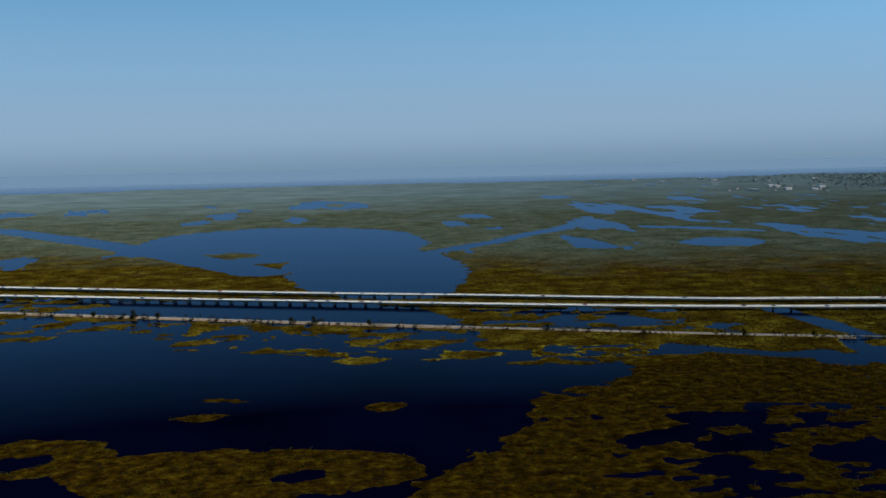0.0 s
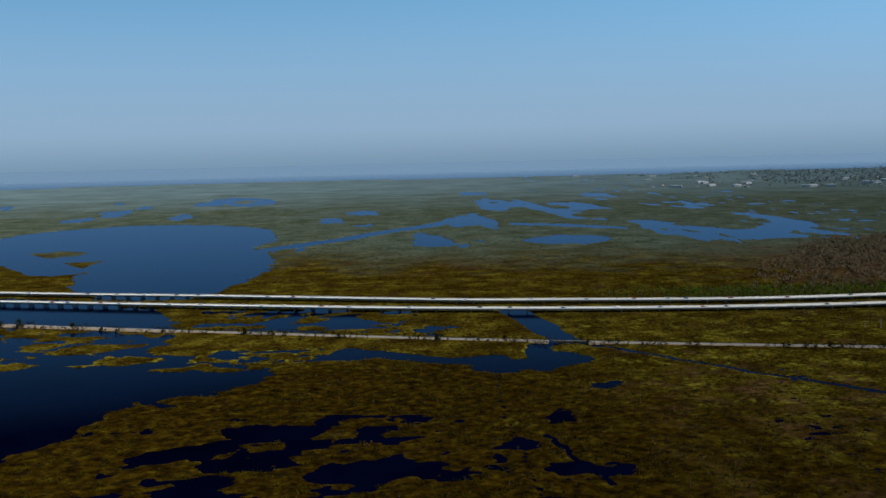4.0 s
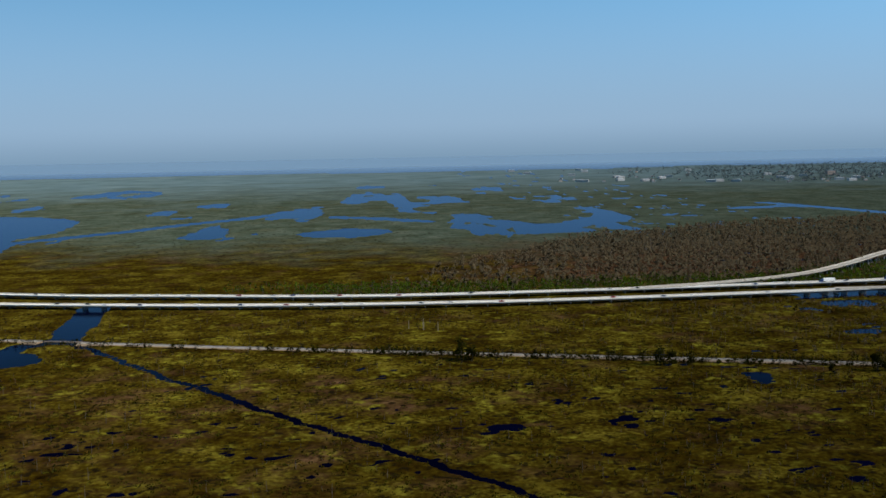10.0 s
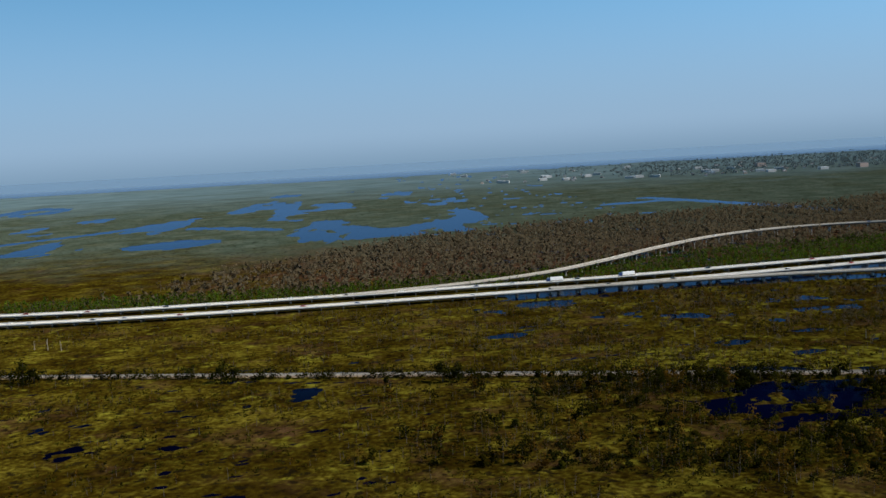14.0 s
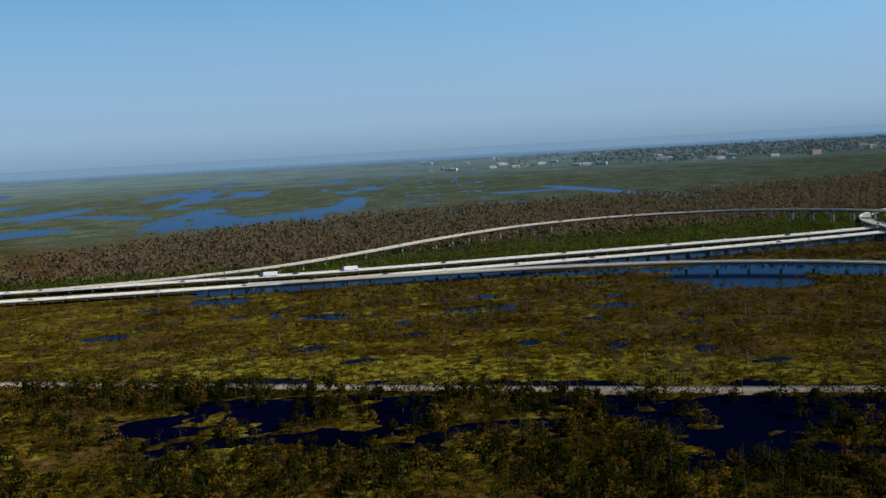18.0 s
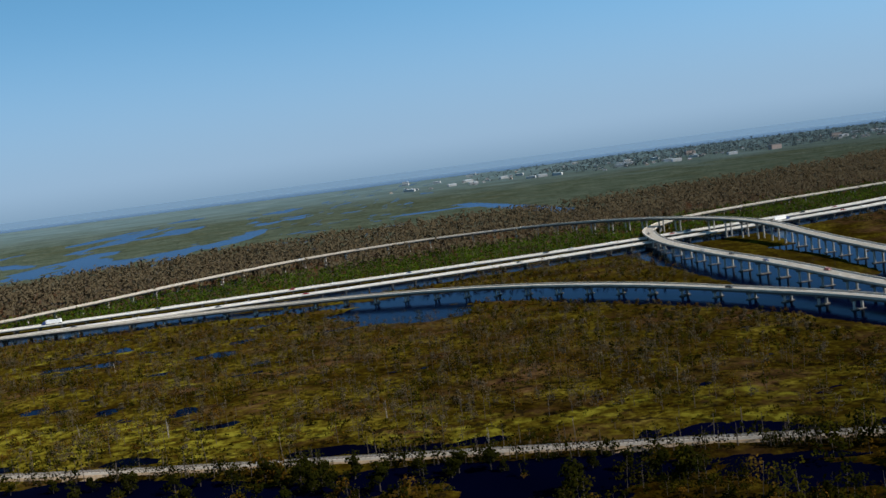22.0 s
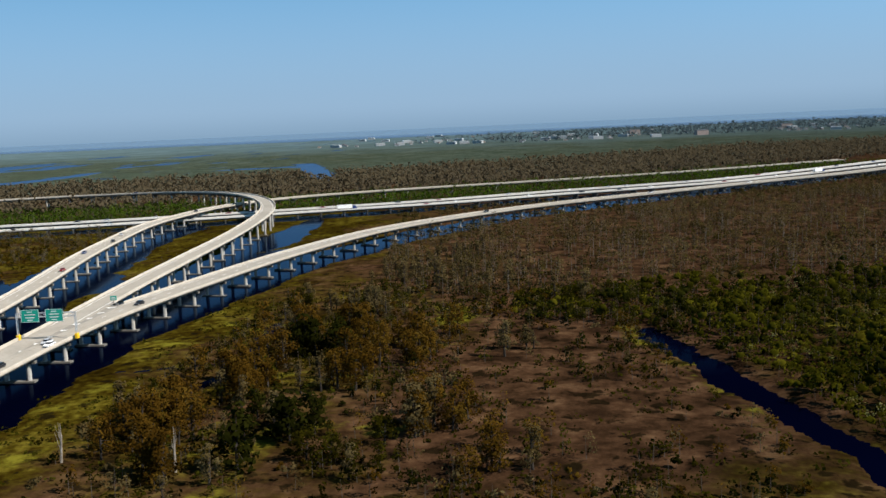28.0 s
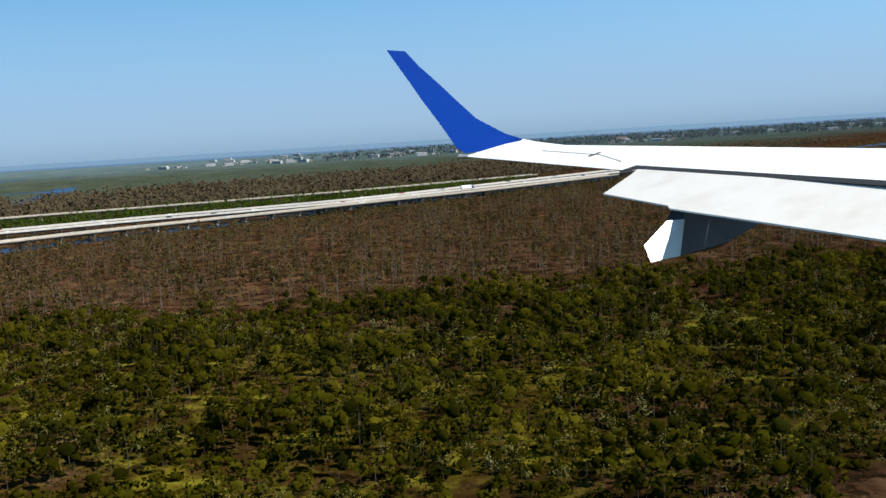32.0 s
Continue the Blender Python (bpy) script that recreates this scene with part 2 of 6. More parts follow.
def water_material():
    """Still peat-dark water: navy body, a thin gloss that grows at low angles, horizon haze put into the far lake's
    colour.
    """
    m = bpy.data.materials.new("marsh_water")
    m.use_nodes = True
    n, l = m.node_tree.nodes, m.node_tree.links
    n.remove(n["Principled BSDF"])
    geo = n.new("ShaderNodeNewGeometry")
    cloud = n.new("ShaderNodeTexNoise")
    cloud.inputs["Scale"].default_value, cloud.inputs["Detail"].default_value = 0.02, 6.0
    l.new(geo.outputs["Position"], cloud.inputs["Vector"])
    body = n.new("ShaderNodeValToRGB")
    body.color_ramp.elements[0].position, body.color_ramp.elements[0].color = 0.3, (0.0002, 0.0004, 0.0032, 1)
    body.color_ramp.elements[1].position, body.color_ramp.elements[1].color = 0.7, (0.0004, 0.0009, 0.0070, 1)
    l.new(cloud.outputs["Fac"], body.inputs[0])
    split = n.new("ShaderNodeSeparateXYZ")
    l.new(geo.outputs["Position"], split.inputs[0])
    # The far lake pales with distance: horizon haze put into the body colour.
    lake_haze = n.new("ShaderNodeMapRange")
    lake_haze.inputs["From Min"].default_value, lake_haze.inputs["From Max"].default_value = 2300, 3300
    l.new(split.outputs[1], lake_haze.inputs["Value"])
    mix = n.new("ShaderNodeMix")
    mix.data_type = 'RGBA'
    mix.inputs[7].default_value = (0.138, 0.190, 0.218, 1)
    l.new(lake_haze.outputs[0], mix.inputs[0])
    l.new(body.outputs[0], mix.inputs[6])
    flat = n.new("ShaderNodeBsdfDiffuse")
    l.new(mix.outputs[2], flat.inputs["Color"])
    ripple = n.new("ShaderNodeTexNoise")
    ripple.inputs["Scale"].default_value, ripple.inputs["Detail"].default_value = 0.7, 5.0
    l.new(geo.outputs["Position"], ripple.inputs["Vector"])
    bump = n.new("ShaderNodeBump")
    bump.inputs["Strength"].default_value, bump.inputs["Distance"].default_value = 1.0, 0.006
    l.new(ripple.outputs["Fac"], bump.inputs["Height"])
    gloss = n.new("ShaderNodeBsdfGlossy")
    gloss.inputs["Roughness"].default_value = 0.12
    gloss.inputs["Color"].default_value = (0.50, 0.73, 1.0, 1)
    l.new(bump.outputs[0], gloss.inputs["Normal"])
    fresnel = n.new("ShaderNodeFresnel")
    fresnel.inputs["IOR"].default_value = 1.33
    half = n.new("ShaderNodeMath")
    half.operation = 'MULTIPLY'
    half.inputs[1].default_value = 0.80
    steep = n.new("ShaderNodeMath")
    steep.operation = 'SUBTRACT'
    steep.use_clamp = True
    steep.inputs[1].default_value = 0.21
    l.new(fresnel.outputs[0], steep.inputs[0])
    l.new(steep.outputs[0], half.inputs[0])
    both = n.new("ShaderNodeMixShader")
    cap = n.new("ShaderNodeMath")
    cap.operation = 'MINIMUM'
    cap.inputs[1].default_value = 0.40
    l.new(half.outputs[0], cap.inputs[0])
    l.new(cap.outputs[0], both.inputs[0])
    l.new(flat.outputs[0], both.inputs[1])
    l.new(gloss.outputs[0], both.inputs[2])
    l.new(both.outputs[0], n["Material Output"].inputs["Surface"])
    return m


M = {
    "marsh": marsh_material(),
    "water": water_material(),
    "deck": material("worn_concrete_deck", [(0.190, 0.172, 0.144), (0.264, 0.240, 0.203), (0.306, 0.281, 0.239)], 0.18, 0.8, 0.008, 8.0, fine=2.0),
    "highway": material("pale_worn_highway", [(0.36, 0.34, 0.31), (0.44, 0.42, 0.38), (0.50, 0.48, 0.44)], 0.2, 0.85, 0.006, 8.0, fine=2.0),
    "white_wall": material("white_barrier_wall", [(0.50, 0.48, 0.44), (0.60, 0.58, 0.54), (0.68, 0.66, 0.62)], 0.4, 0.8, 0.01, 6.0),
    "parapet": material("pale_concrete_parapet", [(0.36, 0.325, 0.275), (0.44, 0.400, 0.340), (0.50, 0.460, 0.400)], 0.4, 0.8, 0.01, 6.0),
    "pier": material("grey_concrete_pier", [(0.2808, 0.2712, 0.2532), (0.3936, 0.3744, 0.3468), (0.4680, 0.4488, 0.4116)], 0.5, 0.85, 0.01, 5.0, fine=4.0),
    # Girder concrete with the shade under the decks put into its colour.
    "girder": material("shade_dark_girder_concrete", [(0.075, 0.070, 0.062), (0.110, 0.103, 0.092), (0.150, 0.142, 0.128)], 0.5, 0.9, 0.01, 5.0, fine=4.0),
    "worn_gore": material("dirty_gore_concrete", [(0.150, 0.138, 0.120), (0.200, 0.184, 0.160), (0.250, 0.232, 0.204)], 0.5, 0.9, 0.01, 6.0, fine=3.0),
    "paint": material("road_paint", [(0.72, 0.71, 0.68), (0.82, 0.81, 0.78)], 1.0, 0.6),
    "ballast": material("pale_ballast", [(0.1404, 0.1273, 0.1085), (0.2293, 0.2097, 0.1844), (0.2929, 0.2734, 0.2415)], 0.5, 0.95, 0.05, 5.0, fine=6.0),
    "bank": material("dirt_bank", [(0.10, 0.07, 0.04), (0.19, 0.14, 0.09), (0.28, 0.22, 0.15)], 0.35, 0.95, 0.06, 3.0, fine=3.0),
    "steel": material("worn_steel", [(0.20, 0.19, 0.18), (0.34, 0.33, 0.32)], 2.0, 0.45, metal=0.8),
    "galvanised": material("galvanised_steel", [(0.45, 0.46, 0.47), (0.60, 0.61, 0.62)], 2.0, 0.5, metal=0.6),
    "wood": material("weathered_wood", [(0.07, 0.05, 0.035), (0.14, 0.11, 0.08)], 1.5, 0.9, 0.01, 9.0),
    "sign": material("green_sign", [(0.004, 0.25, 0.19), (0.008, 0.32, 0.24)], 1.0, 0.45),
    "yellow": material("yellow_drum", [(0.75, 0.42, 0.01), (0.82, 0.50, 0.02)], 2.0, 0.6),
    "glass": material("car_glass", [(0.010, 0.012, 0.015), (0.02, 0.024, 0.03)], 1.0, 0.08, spec=0.6),
    "tyre": material("rubber", [(0.012, 0.012, 0.012), (0.03, 0.03, 0.03)], 5.0, 0.85),
    "bark": material("grey_bark", [(0.0154, 0.0112, 0.0077), (0.0294, 0.0224, 0.0168), (0.0525, 0.0420, 0.0336)], 0.9, 0.9),
    "dead_bark": material("bleached_bark", [(0.12, 0.10, 0.08), (0.20, 0.175, 0.145), (0.30, 0.27, 0.23)], 1.2, 0.9),
    "leaf_green": leaf("green_foliage", [(0.0195, 0.0178, 0.0014), (0.0355, 0.0340, 0.0024), (0.0520, 0.0490, 0.0036), (0.083, 0.073, 0.0066)]),
    "leaf_dark": leaf("dark_foliage", [(0.006, 0.0068, 0.0011), (0.011, 0.0120, 0.0017), (0.019, 0.0200, 0.0030)]),
    "leaf_deep": leaf("deep_green_foliage", [(0.011, 0.0118, 0.0016), (0.020, 0.0208, 0.0026), (0.031, 0.0320, 0.0045)]),
    "leaf_bright": leaf("spring_foliage", [(0.0155, 0.0280, 0.0022), (0.0350, 0.0620, 0.0046), (0.0620, 0.1000, 0.0080)]),
    "leaf_brown": leaf("russet_cypress_foliage", [(0.058, 0.0400, 0.0150), (0.076, 0.0540, 0.0205), (0.094, 0.069, 0.0275), (0.110, 0.084, 0.0355)]),
    "leaf_mauve": leaf("mauve_brown_cypress", [(0.068, 0.0540, 0.0330), (0.082, 0.0660, 0.0400), (0.098, 0.080, 0.0490)]),
    "leaf_rust": leaf("rust_cypress_foliage", [(0.0290, 0.0155, 0.0022), (0.0760, 0.0400, 0.0052), (0.1080, 0.0650, 0.0095)]),
    "leaf_olive": leaf("olive_foliage", [(0.011, 0.0095, 0.0010), (0.030, 0.026, 0.0022), (0.050, 0.048, 0.0050)]),
    "leaf_umber": leaf("umber_foliage", [(0.028, 0.022, 0.0062), (0.050, 0.039, 0.0100), (0.076, 0.060, 0.0160)]),
    "blossom": leaf("pale_blossom", [(0.10, 0.095, 0.022), (0.17, 0.160, 0.045), (0.25, 0.230, 0.090)]),
    # Far foliage with the blue of distance haze put into its colour.
    "far_trees": leaf("hazed_far_woodland", [(0.050, 0.074, 0.088), (0.062, 0.088, 0.100), (0.078, 0.104, 0.114)]),
    "pale_bark": material("pale_cypress_bark", [(0.034, 0.027, 0.021), (0.056, 0.046, 0.037), (0.095, 0.081, 0.068)], 0.9, 0.9),
    "wing": material("white_wing_paint", [(0.77, 0.77, 0.76), (0.80, 0.80, 0.79), (0.83, 0.83, 0.82)], 0.6, 0.35, spec=0.5),
    "flap": material("grimy_white_flap", [(0.60, 0.57, 0.51), (0.72, 0.71, 0.67), (0.77, 0.76, 0.74)], 1.1, 0.4, spec=0.5, fine=4.0),
    "blue": material("glossy_blue_paint", [(0.0012, 0.020, 0.155), (0.0016, 0.024, 0.170)], 0.7, 0.5, spec=0.03),
    "seal": material("black_rubber_gap", [(0.006, 0.006, 0.007), (0.014, 0.014, 0.015)], 3.0, 0.8),
    # Fairing body darkened in colour for the shade below the wing.
    "fairing": material("shade_dark_fairing", [(0.045, 0.055, 0.065), (0.07, 0.08, 0.095)], 1.0, 0.5),
}
# Walls and pale roofs are greyed: distance haze put into their colours.
for key, cols in (("wall_a", ((0.34, 0.36, 0.37), (0.44, 0.46, 0.47))), ("wall_b", ((0.42, 0.36, 0.30), (0.52, 0.46, 0.39))), ("wall_c", ((0.28, 0.23, 0.21), (0.34, 0.28, 0.26))),
                  ("roof_a", ((0.10, 0.10, 0.11), (0.17, 0.17, 0.18))), ("roof_b", ((0.34, 0.37, 0.40), (0.46, 0.49, 0.52)))):
    M[key] = material("town_" + key, list(cols), 0.1, 0.8)
for key, c in (("car_white", (0.75, 0.75, 0.74)), ("car_black", (0.012, 0.012, 0.014)), ("car_silver", (0.42, 0.43, 0.45)), ("car_red", (0.22, 0.012, 0.012)), ("car_blue", (0.02, 0.04, 0.13))):
    M[key] = material(key + "_paint", [c, tuple(v * 1.15 for v in c)], 1.0, 0.3, spec=0.5)


# ---- small tools ----
def part(name, bm, mat, parent=None, label=""):
    """One mesh object from a bmesh, under a thing or a part."""
    me = bpy.data.meshes.new(name)
    bm.to_mesh(me)
    bm.free()
    me.materials.append(M[mat])
    ob = new(name, me)
    if parent:
        ob.parent = parent
    return tagged(ob, label)


def share(name, me, parent, m):
    """Another object on the mesh me."""
    ob = new(name, me)
    ob.parent = parent
    ob.matrix_basis = m
    return ob


def thing(name, label, category, group="", kind="", at=None):
    ob = new(name)
    if at is not None:
        ob.matrix_basis = at
    return tagged(ob, label, category, group, kind)


def mesh_of(name, verts, quads, mats, index=None, smooth=False):
    """A mesh from numpy arrays of vertices and four-sided faces."""
    me = bpy.data.meshes.new(name)
    verts, quads = np.asarray(verts, np.float32), np.asarray(quads, np.int32)
    me.vertices.add(len(verts))
    me.vertices.foreach_set("co", verts.ravel())
    me.loops.add(quads.size)
    me.loops.foreach_set("vertex_index", quads.ravel())
    me.polygons.add(len(quads))
    me.polygons.foreach_set("loop_start", np.arange(0, quads.size, 4, dtype=np.int32))
    me.polygons.foreach_set("loop_total", np.full(len(quads), 4, np.int32))
    for mat in mats:
        me.materials.append(M[mat])
    if index is not None:
        me.polygons.foreach_set("material_index", np.asarray(index, np.int32))
    me.polygons.foreach_set("use_smooth", np.full(len(quads), bool(smooth)))
    me.update(calc_edges=True)
    return me


def box(bm, sx, sy, sz, x=0.0, y=0.0, z=0.0, rz=0.0, bevel=0.0):
    """A block with its middle at x, y and its foot at z, its upright edges bevelled."""
    made = bmesh.ops.create_cube(bm, size=1.0, matrix=pose(x, y, z + sz / 2, 0, 0, rz) @ Matrix.Diagonal((sx, sy, sz, 1)))
    if bevel:
        edges = {e for v in made["verts"] for e in v.link_edges}
        bmesh.ops.bevel(bm, geom=list(edges), offset=bevel, segments=1, affect='EDGES')


def rod(bm, a, b, r0, r1=None, sides=8):
    """A tapered bar from a to b."""
    a, b = Vector(a), Vector(b)
    turn = (b - a).to_track_quat('Z', 'Y').to_matrix().to_4x4()
    bmesh.ops.create_cone(bm, cap_ends=True, segments=sides, radius1=r0, radius2=r0 if r1 is None else r1, depth=(b - a).length,
                          matrix=Matrix.Translation((a + b) / 2) @ turn)


def lattice(x, y, seed):
    h = (x.astype(np.int64) * 374761393 + y.astype(np.int64) * 668265263 + seed * 1442695041) & 0xFFFFFFFF
    h = ((h ^ (h >> 13)) * 1274126177) & 0xFFFFFFFF
    return ((h ^ (h >> 16)) & 0xFFFF) / 65535.0


def vnoise(x, y, seed=0):
    ix, iy = np.floor(x), np.floor(y)
    fx, fy = x - ix, y - iy
    fx, fy = fx * fx * (3 - 2 * fx), fy * fy * (3 - 2 * fy)
    a, b = lattice(ix, iy, seed), lattice(ix + 1, iy, seed)
    c, d = lattice(ix, iy + 1, seed), lattice(ix + 1, iy + 1, seed)
    return (a * (1 - fx) + b * fx) * (1 - fy) + (c * (1 - fx) + d * fx) * fy


def fbm(x, y, seed=0, octaves=4):
    s, amp, tot = 0.0, 1.0, 0.0
    for k in range(octaves):
        s = s + amp * vnoise(x * 2**k + 17.3 * k, y * 2**k - 9.1 * k, seed + k)
        tot += amp
        amp *= 0.55
    return s / tot


def spline(points, step):
    """Points every step metres along a smooth curve through the given ones."""
    p = np.array(points, float)
    p = np.vstack([2 * p[0] - p[1], p, 2 * p[-1] - p[-2]])
    out = []
    for i in range(1, len(p) - 2):
        a, b, c, d = p[i - 1 : i + 3]
        t = np.linspace(0, 1, 25)[:-1, None]
        out.append(0.5 * (2 * b + (c - a) * t + (2 * a - 5 * b + 4 * c - d) * t**2 + (3 * b - a - 3 * c + d) * t**3))
    out = np.vstack(out + [p[-2:-1]])
    run = np.r_[0, np.cumsum(np.linalg.norm(np.diff(out, axis=0), axis=1))]
    at = np.linspace(0, run[-1], max(2, round(run[-1] / step) + 1))
    return np.stack([np.interp(at, run, out[:, k]) for k in range(out.shape[1])], 1)


def away(x, y, line):
    """The distance of the places x, y from a line of points."""
    best = np.full(np.shape(x), 1e9)
    for (ax, ay), (bx, by) in zip(line[:-1, :2], line[1:, :2]):
        dx, dy = bx - ax, by - ay
        s = np.clip(((x - ax) * dx + (y - ay) * dy) / (dx * dx + dy * dy), 0, 1)
        best = np.minimum(best, np.hypot(x - ax - s * dx, y - ay - s * dy))
    return best


# ---- the plan: lines of the roads and the railway (x, y, height of the deck) ----
ROAD_EAST = ((-1470.7, 1059.2, 2.40), (-575.7, 783.0, 2.40), (-97.9, 623.8, 2.40), (40.4, 578.0, 2.40), (159.3, 542.9, 2.40), (279.9, 518.8, 2.40), (382.3, 509.4, 2.40), (480.1, 510.5, 2.40),
    (585.3, 516.9, 2.40), (689.5, 532.0, 2.40), (778.1, 547.5, 2.40), (859.7, 568.3, 2.40), (926.1, 590.2, 2.40), (970.5, 604.6, 2.40), (1016.7, 626.9, 2.40), (1067.3, 647.7, 2.40), (1115.5,
    674.5, 2.40), (1230.4, 769.7, 2.40), (1497.0, 1012.9, 2.40), (1799.8, 1291.1, 2.40))
ROAD_WEST = ((-1470.7, 1099.9, 2.40), (-575.7, 826.0, 2.40), (-111.6, 662.0, 2.40), (35.1, 614.4, 2.40), (161.7, 571.7, 2.40), (223.3, 557.9, 2.40), (335.4, 537.3, 2.40), (453.4, 536.1,
    2.40), (528.3, 538.9, 2.40), (592.7, 542.1, 2.40), (680.8, 554.5, 2.40), (772.8, 569.2, 2.40), (834.7, 580.5, 2.40), (921.9, 604.7, 2.40), (969.4, 622.3, 2.40), (1017.8, 646.3, 2.40),
    (1069.4, 667.1, 2.40), (1116.2, 693.8, 2.40), (1223.5, 788.5, 2.40), (1496.5, 1037.1, 2.40), (1799.5, 1315.4, 2.40))
RAMP_A = ((918.0, 350.4, 4.27), (915.6, 391.0, 4.75), (914.0, 432.6, 5.12), (912.3, 474.9, 5.44), (910.6, 508.6, 6.20), (908.7, 535.4, 7.32), (903.0, 561.4, 8.22), (891.4, 591.8, 8.53),
    (872.9, 627.5, 8.19), (847.8, 660.7, 7.40), (813.1, 685.0, 6.64), (751.1, 690.8, 6.11), (693.5, 669.7, 5.81), (644.1, 630.7, 5.18), (606.2, 596.6, 4.14), (566.1, 566.6, 3.24), (519.0,
    548.1, 2.68), (457.9, 535.2, 2.37))
RAMP_B = ((1201.5, 804.6, 2.92), (1098.5, 747.5, 3.02), (1005.6, 708.9, 3.27), (943.1, 680.2, 3.78), (895.0, 648.0, 4.19), (872.4, 610.8, 4.40), (865.9, 571.0, 4.44), (866.2, 529.0, 4.69),
    (872.5, 484.4, 4.71), (880.5, 441.7, 4.80), (889.9, 393.1, 3.95), (899.5, 344.0, 4.10), (907.5, 301.6, 4.10), (912.8, 265.4, 4.10), (917.1, 200.3, 4.10), (918.4, 102.5, 4.10), (917.3,
    -295.2, 4.10))
RAMP_C = ((560.5, 515.8, 2.63), (640.0, 514.8, 2.75), (691.1, 511.3, 2.89), (740.7, 502.0, 3.10), (791.2, 481.1, 3.23), (832.6, 448.6, 3.13), (864.4, 408.6, 2.92), (879.0, 378.4, 3.75),
    (889.8, 349.6, 4.08), (896.7, 326.7, 4.08), (902.6, 302.9, 4.08), (907.1, 274.0, 4.08), (911.2, 252.2, 4.08))
RAMP_D = ((1239.2, 756.1, 2.56), (1170.9, 695.2, 2.44), (1122.5, 660.2, 2.49), (1073.4, 624.0, 2.46), (1015.8, 575.0, 2.95), (980.6, 530.7, 3.64), (956.1, 489.7, 4.07), (938.7, 439.7, 4.08),
    (929.0, 395.2, 4.16), (923.5, 362.8, 4.25), (921.7, 338.1, 4.25), (922.2, 309.7, 4.25), (923.1, 269.7, 4.25), (924.1, 201.0, 4.25), (925.3, 100.2, 4.25), (926.0, -300.8, 4.25))
RAIL = ((-852.1, 845.1), (-252.1, 620.1), (-109.8, 565.3), (13.7, 518.7), (122.2, 479.5), (206.6, 451.9), (313.9, 420.5), (416.5, 393.2), (506.7, 368.8), (585.8, 346.4), (697.1, 316.0), (799.9,
    293.5), (868.1, 277.8), (1000, 248), (1200, 204), (1700, 105))

lines = {k: spline([p[:2] for p in v], 14.0) for k, v in (("east", ROAD_EAST), ("west", ROAD_WEST), ("a", RAMP_A), ("b", RAMP_B), ("c", RAMP_C), ("d", RAMP_D), ("rail", RAIL))}
# Where the ramps run low over dredged canals.
LOW = {k: lines[k][lines[k][:, 1] < top] for k, top in (("b", 560), ("c", 500), ("d", 500))}


def rail_y(x):
    return np.interp(x, lines["rail"][:, 0], lines["rail"][:, 1])


def road_y(x):
    return np.interp(x, lines["east"][:, 0], lines["east"][:, 1])


# Open water as rounded patches: x, y, half length, half width, turn in degrees.
LAKES = ((50.0, 404.0, 27, 34, -15), (-130.1, 439.0, 172, 214, 0), (90.0, 449.0, 45, 13, -10), (181.0, 421.0, 25, 20, 10), (-120.0, 1040.0, 150, 195, 12), (-26.0, 800.0, 72, 180, 4), (305.3, 911.7,
    40, 40, 0), (335.4, 1062.7, 80, 16, -42))
PONDS = ((-52, 292, 10, 5, 15), (-138, 319, 11, 7, 0), (63.6, 313.9, 16, 8, 20), (89.5, 331.1, 17, 10, -10), (83, 302, 12, 7, 0), (74, 278, 15, 6, -20), (116.7, 290.7, 16, 12, 10), (118.4, 345.4, 15, 3, -12), (178.0, 284.2, 15, 7, -20), (370.7, 313.6, 5, 3.5, 0),
    (405.5, 316.5, 5, 3.5, 20), (462.0, 358.0, 5, 8, 10), (206.8, 376.0, 4, 5, 0), (254.7, 306.2, 4, 2, 0), (553.9, 489.5, 13, 9, 0), (755, 471, 32, 19, -52), (529.3, 426.8, 9, 4, 0))
ISLANDS = ((-70.7, 300.1, 46, 19, -8), (-138.6, 323.2, 20, 16, 0), (-26.3, 367.6, 7, 5, 0), (-88.9, 363.4, 8, 4, 0), (-86.5, 386.6, 6, 2.5, 0), (-36.5, 446.0, 9, 6, 0), (-12.4, 478.6, 10, 9, 0),
    (35.6, 468.6, 15, 11, 0), (-33.6, 491.2, 8, 6, 0), (-117.0, 502.3, 10, 5, 0), (14.6, 448.5, 11, 6, 0), (-157.7, 913.5, 26, 22, 0), (55.3, 376.7, 8, 3.5, 0), (40.2, 364.3, 9, 3.5, 0), (60.8, 424.8, 6, 3, 0), (-30.0, 447.0, 7, 3, 0), (85.2, 469.0, 15, 5, -15), (160.0, 425.5, 8, 1.6, -5))
